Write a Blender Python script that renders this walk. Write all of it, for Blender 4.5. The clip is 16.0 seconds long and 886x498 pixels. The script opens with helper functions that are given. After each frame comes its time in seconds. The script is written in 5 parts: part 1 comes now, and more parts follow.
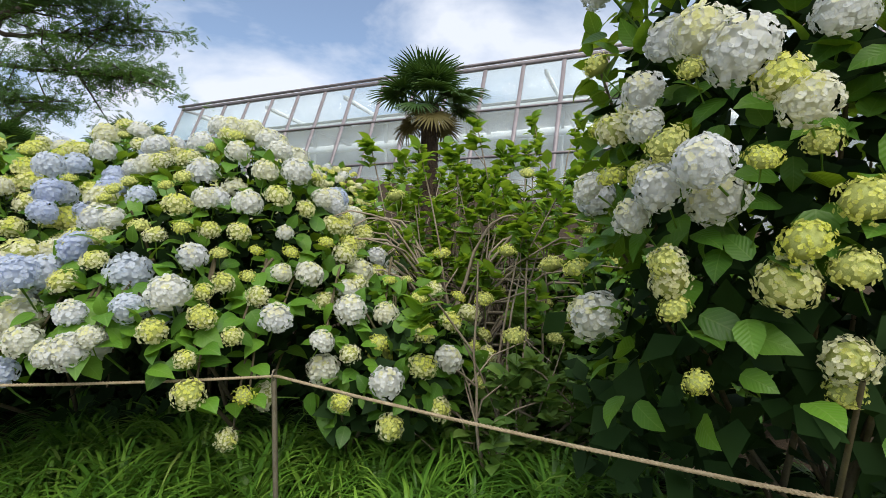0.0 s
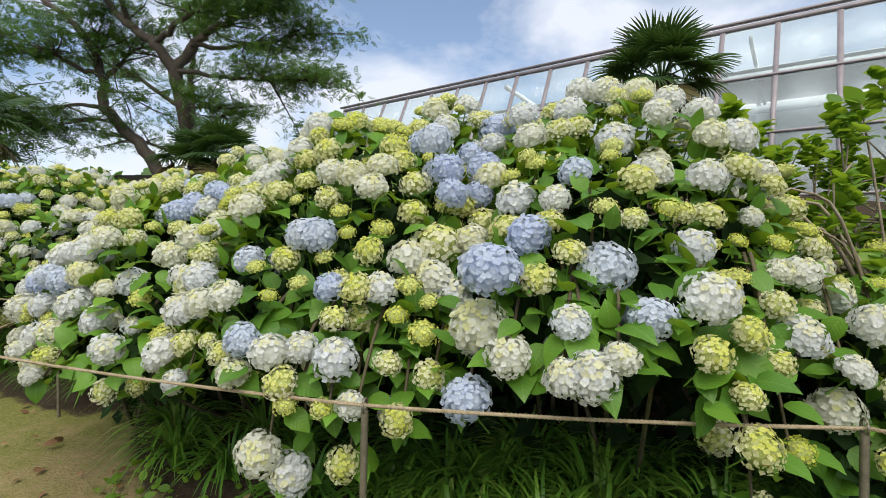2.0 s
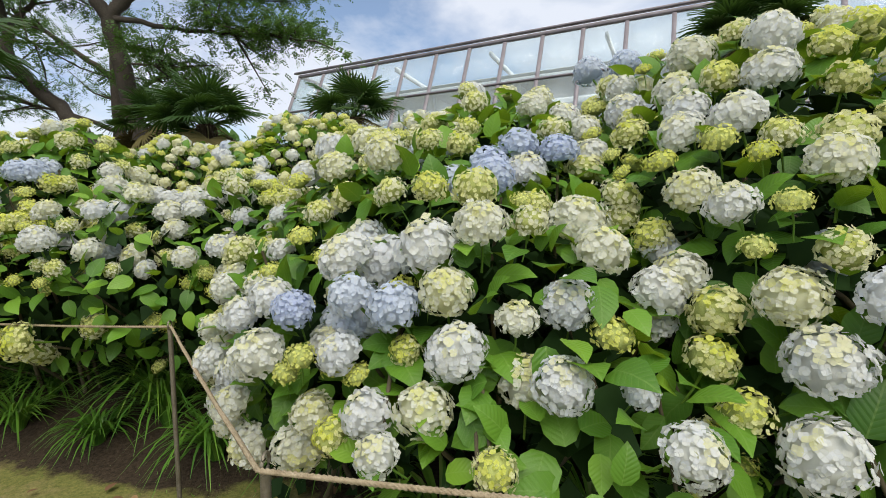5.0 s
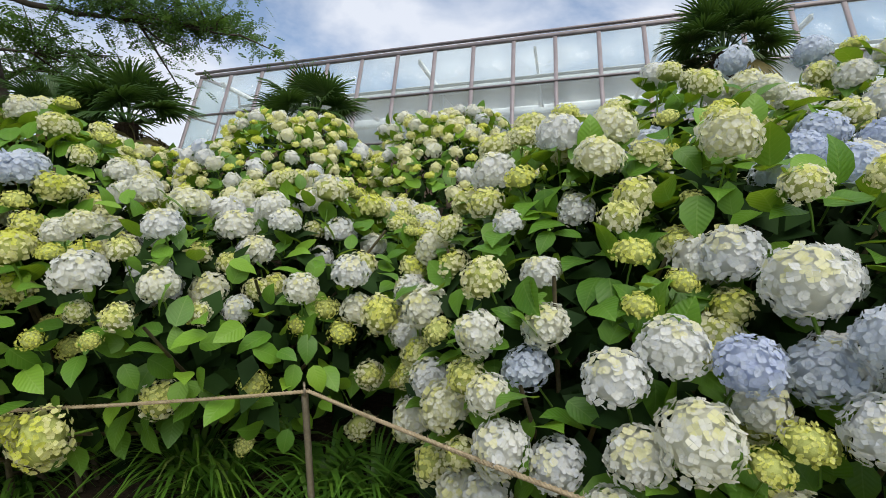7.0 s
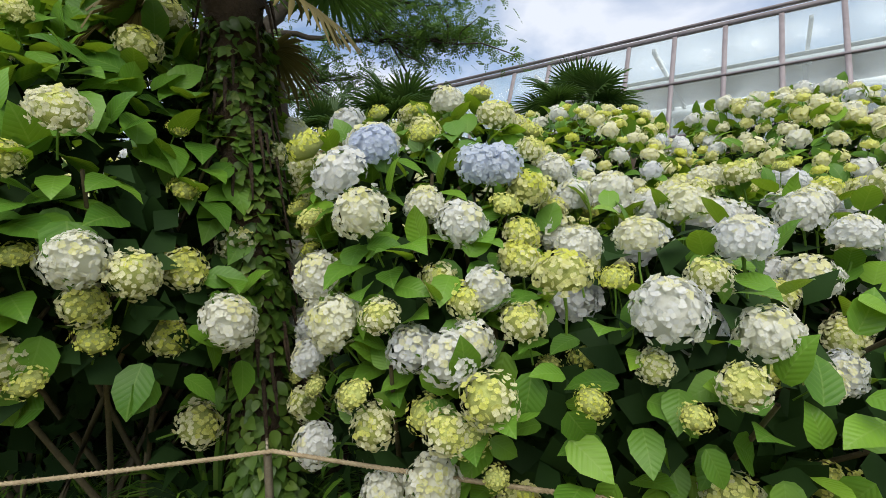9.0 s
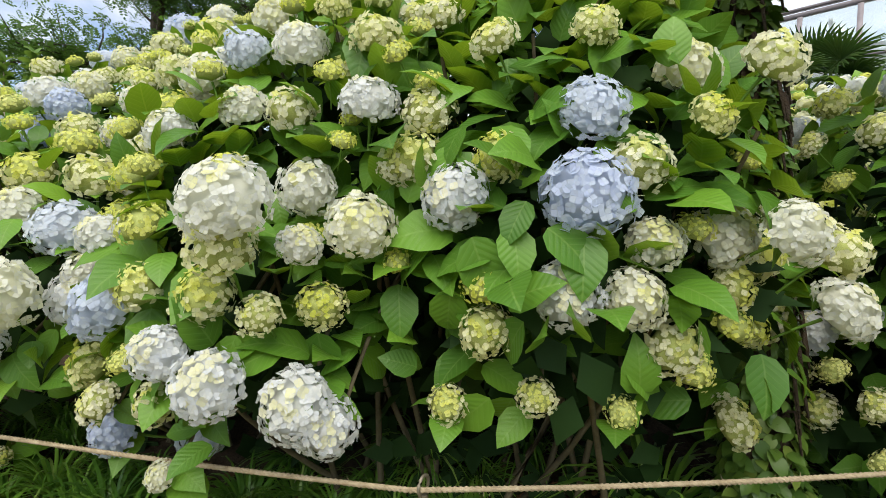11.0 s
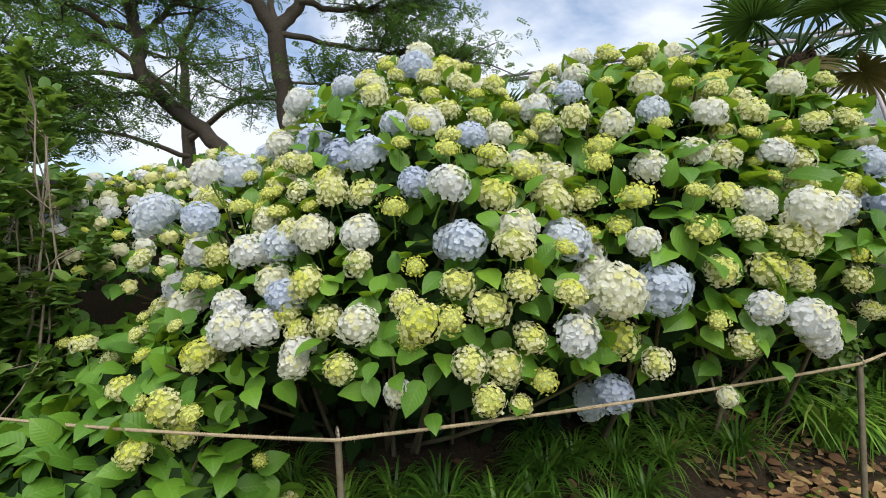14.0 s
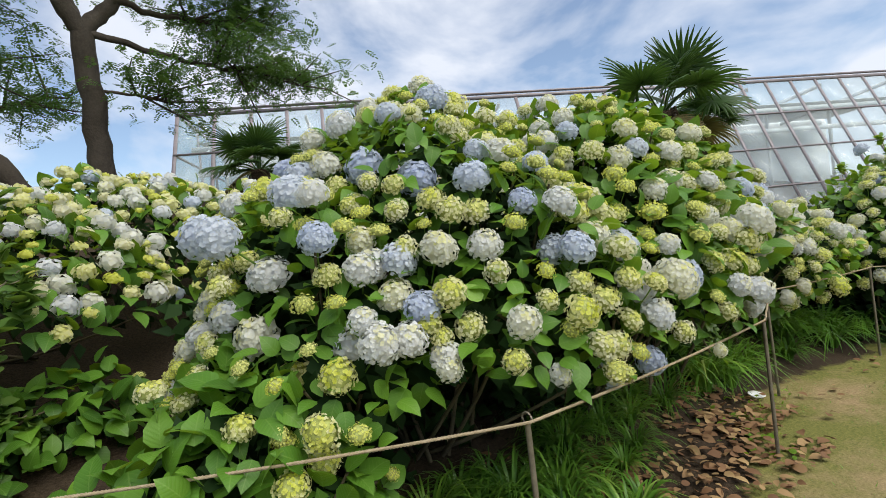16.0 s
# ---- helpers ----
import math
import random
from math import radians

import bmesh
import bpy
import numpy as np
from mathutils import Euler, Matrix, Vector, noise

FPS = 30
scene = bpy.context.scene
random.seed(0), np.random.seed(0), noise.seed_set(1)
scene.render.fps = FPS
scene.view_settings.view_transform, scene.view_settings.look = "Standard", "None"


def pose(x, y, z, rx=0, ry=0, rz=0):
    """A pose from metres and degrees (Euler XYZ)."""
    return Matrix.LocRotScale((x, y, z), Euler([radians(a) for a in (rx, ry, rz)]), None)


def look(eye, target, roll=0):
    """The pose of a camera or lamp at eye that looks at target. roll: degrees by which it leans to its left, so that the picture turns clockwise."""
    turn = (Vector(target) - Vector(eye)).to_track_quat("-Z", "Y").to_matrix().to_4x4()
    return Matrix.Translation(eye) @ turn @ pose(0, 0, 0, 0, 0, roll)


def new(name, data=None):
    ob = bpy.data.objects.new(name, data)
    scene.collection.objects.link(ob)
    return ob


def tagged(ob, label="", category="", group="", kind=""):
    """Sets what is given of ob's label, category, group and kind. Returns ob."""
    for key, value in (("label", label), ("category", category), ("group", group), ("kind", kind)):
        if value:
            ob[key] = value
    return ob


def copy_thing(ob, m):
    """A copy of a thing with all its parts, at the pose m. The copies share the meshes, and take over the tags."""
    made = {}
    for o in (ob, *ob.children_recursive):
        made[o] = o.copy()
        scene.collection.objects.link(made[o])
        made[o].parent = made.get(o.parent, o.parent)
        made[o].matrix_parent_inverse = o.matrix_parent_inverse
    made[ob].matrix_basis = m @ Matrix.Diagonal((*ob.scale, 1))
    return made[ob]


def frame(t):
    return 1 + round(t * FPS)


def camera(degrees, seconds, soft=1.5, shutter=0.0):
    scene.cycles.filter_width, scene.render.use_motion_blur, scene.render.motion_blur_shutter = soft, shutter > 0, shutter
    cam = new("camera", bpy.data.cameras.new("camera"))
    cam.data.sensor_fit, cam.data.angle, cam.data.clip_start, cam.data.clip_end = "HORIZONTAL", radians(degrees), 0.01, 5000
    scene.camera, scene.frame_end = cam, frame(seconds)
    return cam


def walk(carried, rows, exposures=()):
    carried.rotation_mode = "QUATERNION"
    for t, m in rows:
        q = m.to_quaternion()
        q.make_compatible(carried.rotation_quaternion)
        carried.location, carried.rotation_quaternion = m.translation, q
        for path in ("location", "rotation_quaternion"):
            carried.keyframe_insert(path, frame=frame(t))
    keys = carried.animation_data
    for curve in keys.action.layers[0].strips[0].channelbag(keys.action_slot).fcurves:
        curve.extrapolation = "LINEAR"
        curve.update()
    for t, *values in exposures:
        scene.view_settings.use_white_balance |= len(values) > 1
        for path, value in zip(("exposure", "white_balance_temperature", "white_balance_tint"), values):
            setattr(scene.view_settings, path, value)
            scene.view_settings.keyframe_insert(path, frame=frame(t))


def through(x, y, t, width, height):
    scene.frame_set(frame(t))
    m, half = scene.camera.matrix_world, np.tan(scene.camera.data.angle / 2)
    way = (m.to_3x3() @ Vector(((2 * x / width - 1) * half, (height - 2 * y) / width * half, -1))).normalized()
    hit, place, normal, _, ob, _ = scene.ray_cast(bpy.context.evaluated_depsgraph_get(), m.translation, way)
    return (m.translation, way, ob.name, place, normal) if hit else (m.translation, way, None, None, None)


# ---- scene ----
cam = camera(83.9, 16.0, soft=0.8)
PATH = [
    (0, (-0.075, -0.002, 1.304), (-0.012, 1.997, 1.276), 0.5),
    (0.5, (-0.41, 0.098, 1.289), (-0.458, 2.097, 1.231), 1.1),
    (1, (-0.79, 0.223, 1.285), (-1.096, 2.2, 1.255), -1.3),
    (1.5, (-1.135, 0.333, 1.261), (-1.517, 2.296, 1.221), 0.1),
    (2, (-1.463, 0.46, 1.262), (-1.854, 2.421, 1.213), 0.6),
    (2.5, (-1.803, 0.604, 1.254), (-2.209, 2.561, 1.18), 1.8),
    (3, (-2.108, 0.703, 1.245), (-2.435, 2.673, 1.124), 0.4),
    (3.5, (-2.436, 0.81, 1.244), (-2.7, 2.787, 1.095), -0.4),
    (4, (-2.792, 0.974, 1.269), (-3.055, 2.95, 1.117), -1.1),
    (6.5, (-4.32, 1.482, 1.242), (-3.95, 3.446, 1.147), -0.9),
    (7, (-4.58, 1.737, 1.271), (-4.186, 3.696, 1.176), -1.9),
    (7.5, (-4.846, 1.961, 1.282), (-4.475, 3.924, 1.184), -2.1),
    (8, (-5.092, 2.18, 1.309), (-4.999, 4.176, 1.223), -2.6),
    (8.5, (-5.308, 2.338, 1.322), (-5.467, 4.33, 1.249), -2.0),
    (9, (-5.582, 2.312, 1.32), (-5.895, 4.287, 1.272), -1.3),
    (9.5, (-5.895, 2.283, 1.274), (-6.413, 4.214, 1.234), 1.0),
    (10, (-6.251, 2.314, 1.302), (-6.918, 4.199, 1.235), 1.2),
    (12.5, (-8.048, 1.761, 1.31), (-8.338, 3.734, 1.162), -5.2),
    (13, (-8.441, 1.691, 1.336), (-8.511, 3.681, 1.149), -5.3),
    (13.5, (-8.75, 1.592, 1.342), (-8.528, 3.57, 1.147), -4.2),
    (14, (-9.102, 1.539, 1.354), (-8.745, 3.506, 1.3), -3.5),
    (14.5, (-9.391, 1.549, 1.346), (-8.659, 3.41, 1.309), -1.4),
    (15, (-9.683, 1.552, 1.382), (-8.687, 3.287, 1.365), -0.8),
    (15.5, (-9.961, 1.698, 1.397), (-8.888, 3.386, 1.385), -4.2),
    (16, (-10.289, 1.766, 1.408), (-9.158, 3.415, 1.383), -6.1),
]
walk(cam, [(t, look(eye, target, roll)) for t, eye, target, roll in PATH], [(0, 0.5, 6550, 9), (3, 0.45, 6550, 9), (7, 0.35, 6550, 9), (9, 0.46, 6550, 9), (10, 0.68, 6550, 9), (13.2, 0.74, 6550, 9), (15, 0.44, 6550, 9), (16, 0.44, 6550, 9)])

# ---- light ----
SUN_EL, SUN_ROT = radians(55), radians(168)
world = bpy.data.worlds.new("sky")
scene.world = world
world.use_nodes = True
wn, wl = world.node_tree.nodes, world.node_tree.links
wn.clear()
sky = wn.new("ShaderNodeTexSky")
sky.sky_type, sky.sun_disc = "NISHITA", False
sky.sun_elevation, sky.sun_rotation = SUN_EL, SUN_ROT
sky.air_density, sky.dust_density, sky.ozone_density = 1.0, 0.4, 2.5
coord = wn.new("ShaderNodeTexCoord")
stretch = wn.new("ShaderNodeMapping")
stretch.inputs["Scale"].default_value = (1.0, 1.0, 1.9)
stretch.inputs["Location"].default_value = (0.35, 0.2, 0.1)
cloud = wn.new("ShaderNodeTexNoise")
cloud.inputs["Scale"].default_value, cloud.inputs["Detail"].default_value = 2.6, 7.0
cloud.inputs["Roughness"].default_value, cloud.inputs["Distortion"].default_value = 0.52, 0.25
cover = wn.new("ShaderNodeValToRGB")
cover.color_ramp.elements[0].position, cover.color_ramp.elements[1].position = 0.41, 0.58
cover.color_ramp.elements[0].color = (0.1, 0.1, 0.1, 1)
cover.color_ramp.elements[1].color = (0.92, 0.92, 0.92, 1)
mixer = wn.new("ShaderNodeMix")
mixer.data_type = "RGBA"
mixer.inputs[7].default_value = (5.7, 6.0, 6.7, 1)
back = wn.new("ShaderNodeBackground")
back.inputs["Strength"].default_value = 0.116
wout = wn.new("ShaderNodeOutputWorld")
wl.new(coord.outputs["Generated"], stretch.inputs["Vector"])
wl.new(stretch.outputs["Vector"], cloud.inputs["Vector"])
wl.new(cloud.outputs["Fac"], cover.inputs["Fac"])
wl.new(cover.outputs["Color"], mixer.inputs[0])
wl.new(sky.outputs["Color"], mixer.inputs[6])
wl.new(mixer.outputs[2], back.inputs["Color"])
wl.new(back.outputs["Background"], wout.inputs["Surface"])

sun = new("sun", bpy.data.lights.new("sun", "SUN"))
sun.data.energy, sun.data.angle, sun.data.color = 3.2, radians(60), (1.0, 0.94, 0.82)
sun.matrix_world = look((-2.6, -3.9, 12.5), (-4, 4, 1))


# ---- materials ----
def material(name, rough=0.6, metal=0.0, spec=0.4):
    m = bpy.data.materials.new(name)
    m.use_nodes = True
    b = m.node_tree.nodes["Principled BSDF"]
    b.inputs["Roughness"].default_value, b.inputs["Metallic"].default_value = rough, metal
    b.inputs["Specular IOR Level"].default_value = spec
    return m, m.node_tree.nodes, m.node_tree.links, b


def ramp(nodes, stops):
    r = nodes.new("ShaderNodeValToRGB")
    el = r.color_ramp.elements
    while len(el) < len(stops):
        el.new(0.5)
    for e, (pos, col) in zip(el, stops):
        e.position, e.color = pos, (*col, 1)
    return r


def noise_node(nodes, links, scale, detail=4.0, rough=0.55, vector="Object"):
    c = nodes.new("ShaderNodeTexCoord")
    n = nodes.new("ShaderNodeTexNoise")
    n.inputs["Scale"].default_value, n.inputs["Detail"].default_value = scale, detail
    n.inputs["Roughness"].default_value = rough
    links.new(c.outputs[vector], n.inputs["Vector"])
    return n


def bump(nodes, links, height, shader, strength=0.3, distance=0.01):
    b = nodes.new("ShaderNodeBump")
    b.inputs["Strength"].default_value, b.inputs["Distance"].default_value = strength, distance
    links.new(height, b.inputs["Height"])
    links.new(b.outputs["Normal"], shader.inputs["Normal"])


def mottled(name, stops, scale, rough=0.7, metal=0.0, fine=0.0, relief=0.3, distance=0.01, spec=0.3):
    """A surface of noise-mixed colours with a second, finer grain and a relief."""
    m, n, l, b = material(name, rough, metal, spec)
    big, small = noise_node(n, l, scale), noise_node(n, l, fine or scale * 7, 6, 0.65)
    mix = n.new("ShaderNodeMath")
    mix.operation = "MULTIPLY_ADD"
    mix.inputs[1].default_value = 0.55
    half = n.new("ShaderNodeMath")
    half.operation = "MULTIPLY"
    half.inputs[1].default_value = 0.45
    l.new(small.outputs["Fac"], half.inputs[0])
    l.new(big.outputs["Fac"], mix.inputs[0])
    l.new(half.outputs[0], mix.inputs[2])
    r = ramp(n, stops)
    l.new(mix.outputs[0], r.inputs["Fac"])
    l.new(r.outputs["Color"], b.inputs["Base Color"])
    bump(n, l, small.outputs["Fac"], b, relief, distance)
    return m


def thin_leaf(name, stops, rough=0.5, through=0.3, glow=(0.35, 0.5, 0.05), spec=0.28, grain=30.0, per_object=True, petal=False, veins=False):
    """A leaf or petal: each piece takes its own colour, and some light passes through."""
    m, n, l, b = material(name, rough, 0.0, spec)
    geo = n.new("ShaderNodeNewGeometry")
    info = n.new("ShaderNodeObjectInfo")
    add = n.new("ShaderNodeMath")
    add.operation = "MULTIPLY_ADD"
    add.inputs[1].default_value = 0.62
    half = n.new("ShaderNodeMath")
    half.operation = "MULTIPLY"
    half.inputs[1].default_value = 0.38
    first, second = (info.outputs["Random"], geo.outputs["Random Per Island"]) if per_object else (geo.outputs["Random Per Island"], info.outputs["Random"])
    l.new(first, add.inputs[0])
    l.new(second, half.inputs[0])
    l.new(half.outputs[0], add.inputs[2])
    r = ramp(n, stops)
    l.new(add.outputs[0], r.inputs["Fac"])
    grainy = noise_node(n, l, grain, 3, 0.6)
    shade = n.new("ShaderNodeMix")
    shade.data_type, shade.blend_type = "RGBA", "MULTIPLY"
    shade.inputs[0].default_value = 0.35
    tone = ramp(n, [(0.3, (0.72, 0.74, 0.7)), (0.7, (1, 1, 1))])
    l.new(grainy.outputs["Fac"], tone.inputs["Fac"])
    l.new(r.outputs["Color"], shade.inputs[6])
    l.new(tone.outputs["Color"], shade.inputs[7])
    l.new(shade.outputs[2], b.inputs["Base Color"])
    height = grainy.outputs["Fac"]
    if veins:
        place = n.new("ShaderNodeVertexColor")
        place.layer_name = "leaf_place"
        split = n.new("ShaderNodeSeparateColor")
        l.new(place.outputs["Color"], split.inputs["Color"])

        def calc(op, a, c, third=None):
            q = n.new("ShaderNodeMath")
            q.operation = op
            for k, value in enumerate((a, c, third)):
                if value is None:
                    continue
                if isinstance(value, (int, float)):
                    q.inputs[k].default_value = value
                else:
                    l.new(value, q.inputs[k])
            return q.outputs[0]

        across, along = split.outputs[0], split.outputs[1]
        rib = calc("LESS_THAN", across, 0.014)
        slant = calc("MULTIPLY_ADD", across, -0.9, along)
        wave = calc("SINE", calc("MULTIPLY", slant, 52.0), 0.0)
        side = calc("GREATER_THAN", wave, 0.93)
        line = calc("MAXIMUM", rib, calc("MULTIPLY", side, 0.6))
        pale = n.new("ShaderNodeMix")
        pale.data_type = "RGBA"
        pale.inputs[7].default_value = (0.24, 0.36, 0.09, 1)
        l.new(calc("MULTIPLY", line, 0.28), pale.inputs[0])
        l.new(shade.outputs[2], pale.inputs[6])
        l.new(pale.outputs[2], b.inputs["Base Color"])
        height = calc("MULTIPLY_ADD", wave, -0.28, grainy.outputs["Fac"])
    bump(n, l, height, b, 0.3, 0.003)
    t = n.new("ShaderNodeBsdfTranslucent")
    if petal:
        l.new(r.outputs["Color"], t.inputs["Color"])
    else:
        t.inputs["Color"].default_value = (*glow, 1)
    ms = n.new("ShaderNodeMixShader")
    ms.inputs[0].default_value = through
    l.new(b.outputs[0], ms.inputs[1])
    l.new(t.outputs[0], ms.inputs[2])
    l.new(ms.outputs[0], n["Material Output"].inputs["Surface"])
    return m


LEAF = thin_leaf("hydrangea_leaf", [(0.0, (0.032, 0.095, 0.013)), (0.45, (0.07, 0.175, 0.02)), (0.8, (0.125, 0.265, 0.026)), (1.0, (0.21, 0.36, 0.032))], 0.4, 0.26, (0.28, 0.43, 0.02), per_object=False, veins=True)
# Darker copy of the hydrangea leaf: the shade inside bushes is in its colour.
SHADED_LEAF = thin_leaf("shaded_leaf", [(0.0, (0.008, 0.022, 0.006)), (1.0, (0.02, 0.05, 0.01))], 0.7, 0.04, (0.05, 0.1, 0.01), spec=0.12, per_object=False)
SHRUB_LEAF = thin_leaf("shrub_leaf", [(0.0, (0.06, 0.14, 0.015)), (0.6, (0.13, 0.26, 0.025)), (1.0, (0.24, 0.38, 0.035))], 0.45, 0.38, (0.34, 0.5, 0.03), per_object=False, veins=True)
DULL_LEAF = thin_leaf("dull_leaf", [(0.0, (0.06, 0.13, 0.03)), (0.6, (0.12, 0.215, 0.045)), (1.0, (0.2, 0.31, 0.07))], 0.5, 0.32, (0.2, 0.32, 0.04), per_object=False)
BLUE = thin_leaf("blue_petal", [(0.0, (0.5, 0.56, 0.76)), (0.45, (0.6, 0.66, 0.77)), (1.0, (0.69, 0.72, 0.76))], 0.6, 0.5, spec=0.2, petal=True)
WHITE = thin_leaf("white_petal", [(0.0, (0.69, 0.72, 0.78)), (0.4, (0.75, 0.76, 0.75)), (0.8, (0.75, 0.75, 0.62)), (1.0, (0.72, 0.72, 0.4))], 0.6, 0.5, spec=0.2, petal=True)
CREAM = thin_leaf("cream_petal", [(0.0, (0.75, 0.74, 0.62)), (0.5, (0.75, 0.74, 0.48)), (1.0, (0.7, 0.7, 0.27))], 0.6, 0.5, spec=0.2, petal=True)
YELLOW = thin_leaf("young_petal", [(0.0, (0.75, 0.75, 0.38)), (0.55, (0.71, 0.72, 0.2)), (1.0, (0.6, 0.64, 0.08))], 0.6, 0.5, spec=0.2, petal=True)
CORE = mottled("flower_core", [(0.3, (0.2, 0.25, 0.05)), (0.7, (0.46, 0.48, 0.18))], 40, 0.8)
BARK = mottled("bark", [(0.25, (0.035, 0.028, 0.022)), (0.6, (0.09, 0.075, 0.06)), (0.85, (0.16, 0.14, 0.12))], 3.0, 0.9, fine=26, relief=0.8, distance=0.02)
TWIG = mottled("dry_twig", [(0.3, (0.16, 0.12, 0.085)), (0.7, (0.36, 0.31, 0.24))], 8.0, 0.85, relief=0.4)
STEM = mottled("brown_stem", [(0.3, (0.05, 0.04, 0.025)), (0.7, (0.13, 0.11, 0.06))], 12.0, 0.85)
ROPE = mottled("jute_rope", [(0.3, (0.2, 0.15, 0.085)), (0.7, (0.46, 0.38, 0.26))], 60.0, 0.95, fine=400, relief=0.9, distance=0.004)
STEEL = mottled("post_metal", [(0.3, (0.1, 0.085, 0.06)), (0.7, (0.26, 0.23, 0.18))], 14.0, 0.5, 0.55, relief=0.2)
FRAME = mottled("greenhouse_frame", [(0.3, (0.17, 0.15, 0.165)), (0.7, (0.3, 0.27, 0.285))], 4.0, 0.5, 0.2, relief=0.1)
WHITE_STEEL = mottled("white_beam", [(0.3, (0.7, 0.72, 0.74)), (0.7, (0.85, 0.86, 0.87))], 2.0, 0.5, relief=0.05)
CONCRETE = mottled("concrete", [(0.3, (0.3, 0.3, 0.29)), (0.7, (0.48, 0.47, 0.45))], 3.0, 0.9)
FIBRE = mottled("palm_fibre", [(0.25, (0.025, 0.018, 0.012)), (0.6, (0.08, 0.055, 0.035)), (0.9, (0.17, 0.13, 0.09))], 9.0, 0.95, fine=90, relief=1.0, distance=0.03)
PALM = thin_leaf("palm_leaf", [(0.0, (0.02, 0.05, 0.012)), (0.6, (0.04, 0.085, 0.02)), (1.0, (0.08, 0.13, 0.03))], 0.45, 0.18, (0.1, 0.2, 0.03))
OLD_PALM = thin_leaf("old_palm_leaf", [(0.0, (0.08, 0.07, 0.02)), (1.0, (0.2, 0.16, 0.06))], 0.6, 0.15, (0.2, 0.16, 0.05))
TREE_LEAF = thin_leaf("tree_leaf", [(0.0, (0.035, 0.085, 0.024)), (0.6, (0.075, 0.15, 0.04)), (1.0, (0.12, 0.21, 0.055))], 0.5, 0.32, (0.14, 0.27, 0.04), per_object=False)
BLADE = thin_leaf("grass_blade", [(0.0, (0.035, 0.095, 0.016)), (0.55, (0.085, 0.2, 0.024)), (0.85, (0.17, 0.31, 0.04)), (1.0, (0.32, 0.36, 0.12))], 0.35, 0.2, (0.22, 0.38, 0.04), per_object=False)
IVY = thin_leaf("ivy_leaf", [(0.0, (0.03, 0.075, 0.014)), (0.6, (0.09, 0.16, 0.025)), (1.0, (0.24, 0.27, 0.06))], 0.4, 0.2, (0.1, 0.2, 0.02), per_object=False)
DRY = thin_leaf("fallen_leaf", [(0.0, (0.11, 0.055, 0.03)), (0.5, (0.2, 0.11, 0.055)), (0.85, (0.4, 0.28, 0.13)), (1.0, (0.52, 0.42, 0.24))], 0.8, 0.1, (0.3, 0.2, 0.08), per_object=False)


def glass_material():
    m, n, l, b = material("greenhouse_glass", 0.12, 0.0, 0.5)
    b.inputs["Base Color"].default_value = (0.56, 0.62, 0.66, 1)
    stain = noise_node(n, l, 0.9, 6, 0.6)
    r = ramp(n, [(0.3, (0.16, 0.16, 0.16)), (0.75, (0.3, 0.3, 0.3))])
    l.new(stain.outputs["Fac"], r.inputs["Fac"])
    t = n.new("ShaderNodeBsdfTransparent")
    t.inputs["Color"].default_value = (0.9, 0.95, 0.96, 1)
    ms = n.new("ShaderNodeMixShader")
    l.new(r.outputs["Color"], ms.inputs[0])
    l.new(t.outputs[0], ms.inputs[1])
    l.new(b.outputs[0], ms.inputs[2])
    l.new(ms.outputs[0], n["Material Output"].inputs["Surface"])
    return m


GLASS = glass_material()


def ground_material():
    m, n, l, b = material("path_earth", 0.95, 0.0, 0.15)
    big, mid, fine = noise_node(n, l, 0.7, 5, 0.6), noise_node(n, l, 6.0, 6, 0.7), noise_node(n, l, 60.0, 5, 0.7)
    sand = ramp(n, [(0.3, (0.2, 0.145, 0.075)), (0.7, (0.36, 0.27, 0.15))])
    moss = ramp(n, [(0.3, (0.085, 0.1, 0.025)), (0.7, (0.21, 0.2, 0.06))])
    l.new(fine.outputs["Fac"], sand.inputs["Fac"])
    l.new(fine.outputs["Fac"], moss.inputs["Fac"])
    add = n.new("ShaderNodeMath")
    add.operation = "MULTIPLY_ADD"
    add.inputs[1].default_value = 0.45
    l.new(mid.outputs["Fac"], add.inputs[0])
    l.new(big.outputs["Fac"], add.inputs[2])
    r = ramp(n, [(0.68, (0, 0, 0)), (0.92, (1, 1, 1))])
    l.new(add.outputs[0], r.inputs["Fac"])
    mix = n.new("ShaderNodeMix")
    mix.data_type = "RGBA"
    l.new(r.outputs["Color"], mix.inputs[0])
    l.new(moss.outputs["Color"], mix.inputs[6])
    l.new(sand.outputs["Color"], mix.inputs[7])
    # Bed soil under the plants, told by where the bed lies in the plan.
    at = n.new("ShaderNodeVertexColor")
    at.layer_name = "bed"
    soil = ramp(n, [(0.35, (0.02, 0.015, 0.01)), (0.7, (0.07, 0.05, 0.032))])
    l.new(fine.outputs["Fac"], soil.inputs["Fac"])
    edge = n.new("ShaderNodeMath")
    edge.operation = "MULTIPLY_ADD"
    edge.inputs[1].default_value = 0.8
    l.new(mid.outputs["Fac"], edge.inputs[0])
    l.new(at.outputs["Color"], edge.inputs[2])
    er = ramp(n, [(0.78, (0, 0, 0)), (0.95, (1, 1, 1))])
    l.new(edge.outputs[0], er.inputs["Fac"])
    mix2 = n.new("ShaderNodeMix")
    mix2.data_type = "RGBA"
    l.new(er.outputs["Color"], mix2.inputs[0])
    l.new(mix.outputs[2], mix2.inputs[6])
    l.new(soil.outputs["Color"], mix2.inputs[7])
    l.new(mix2.outputs[2], b.inputs["Base Color"])
    bump(n, l, fine.outputs["Fac"], b, 0.6, 0.02)
    return m


GROUND = ground_material()


# ---- mesh helpers ----
rng = np.random.default_rng(7)


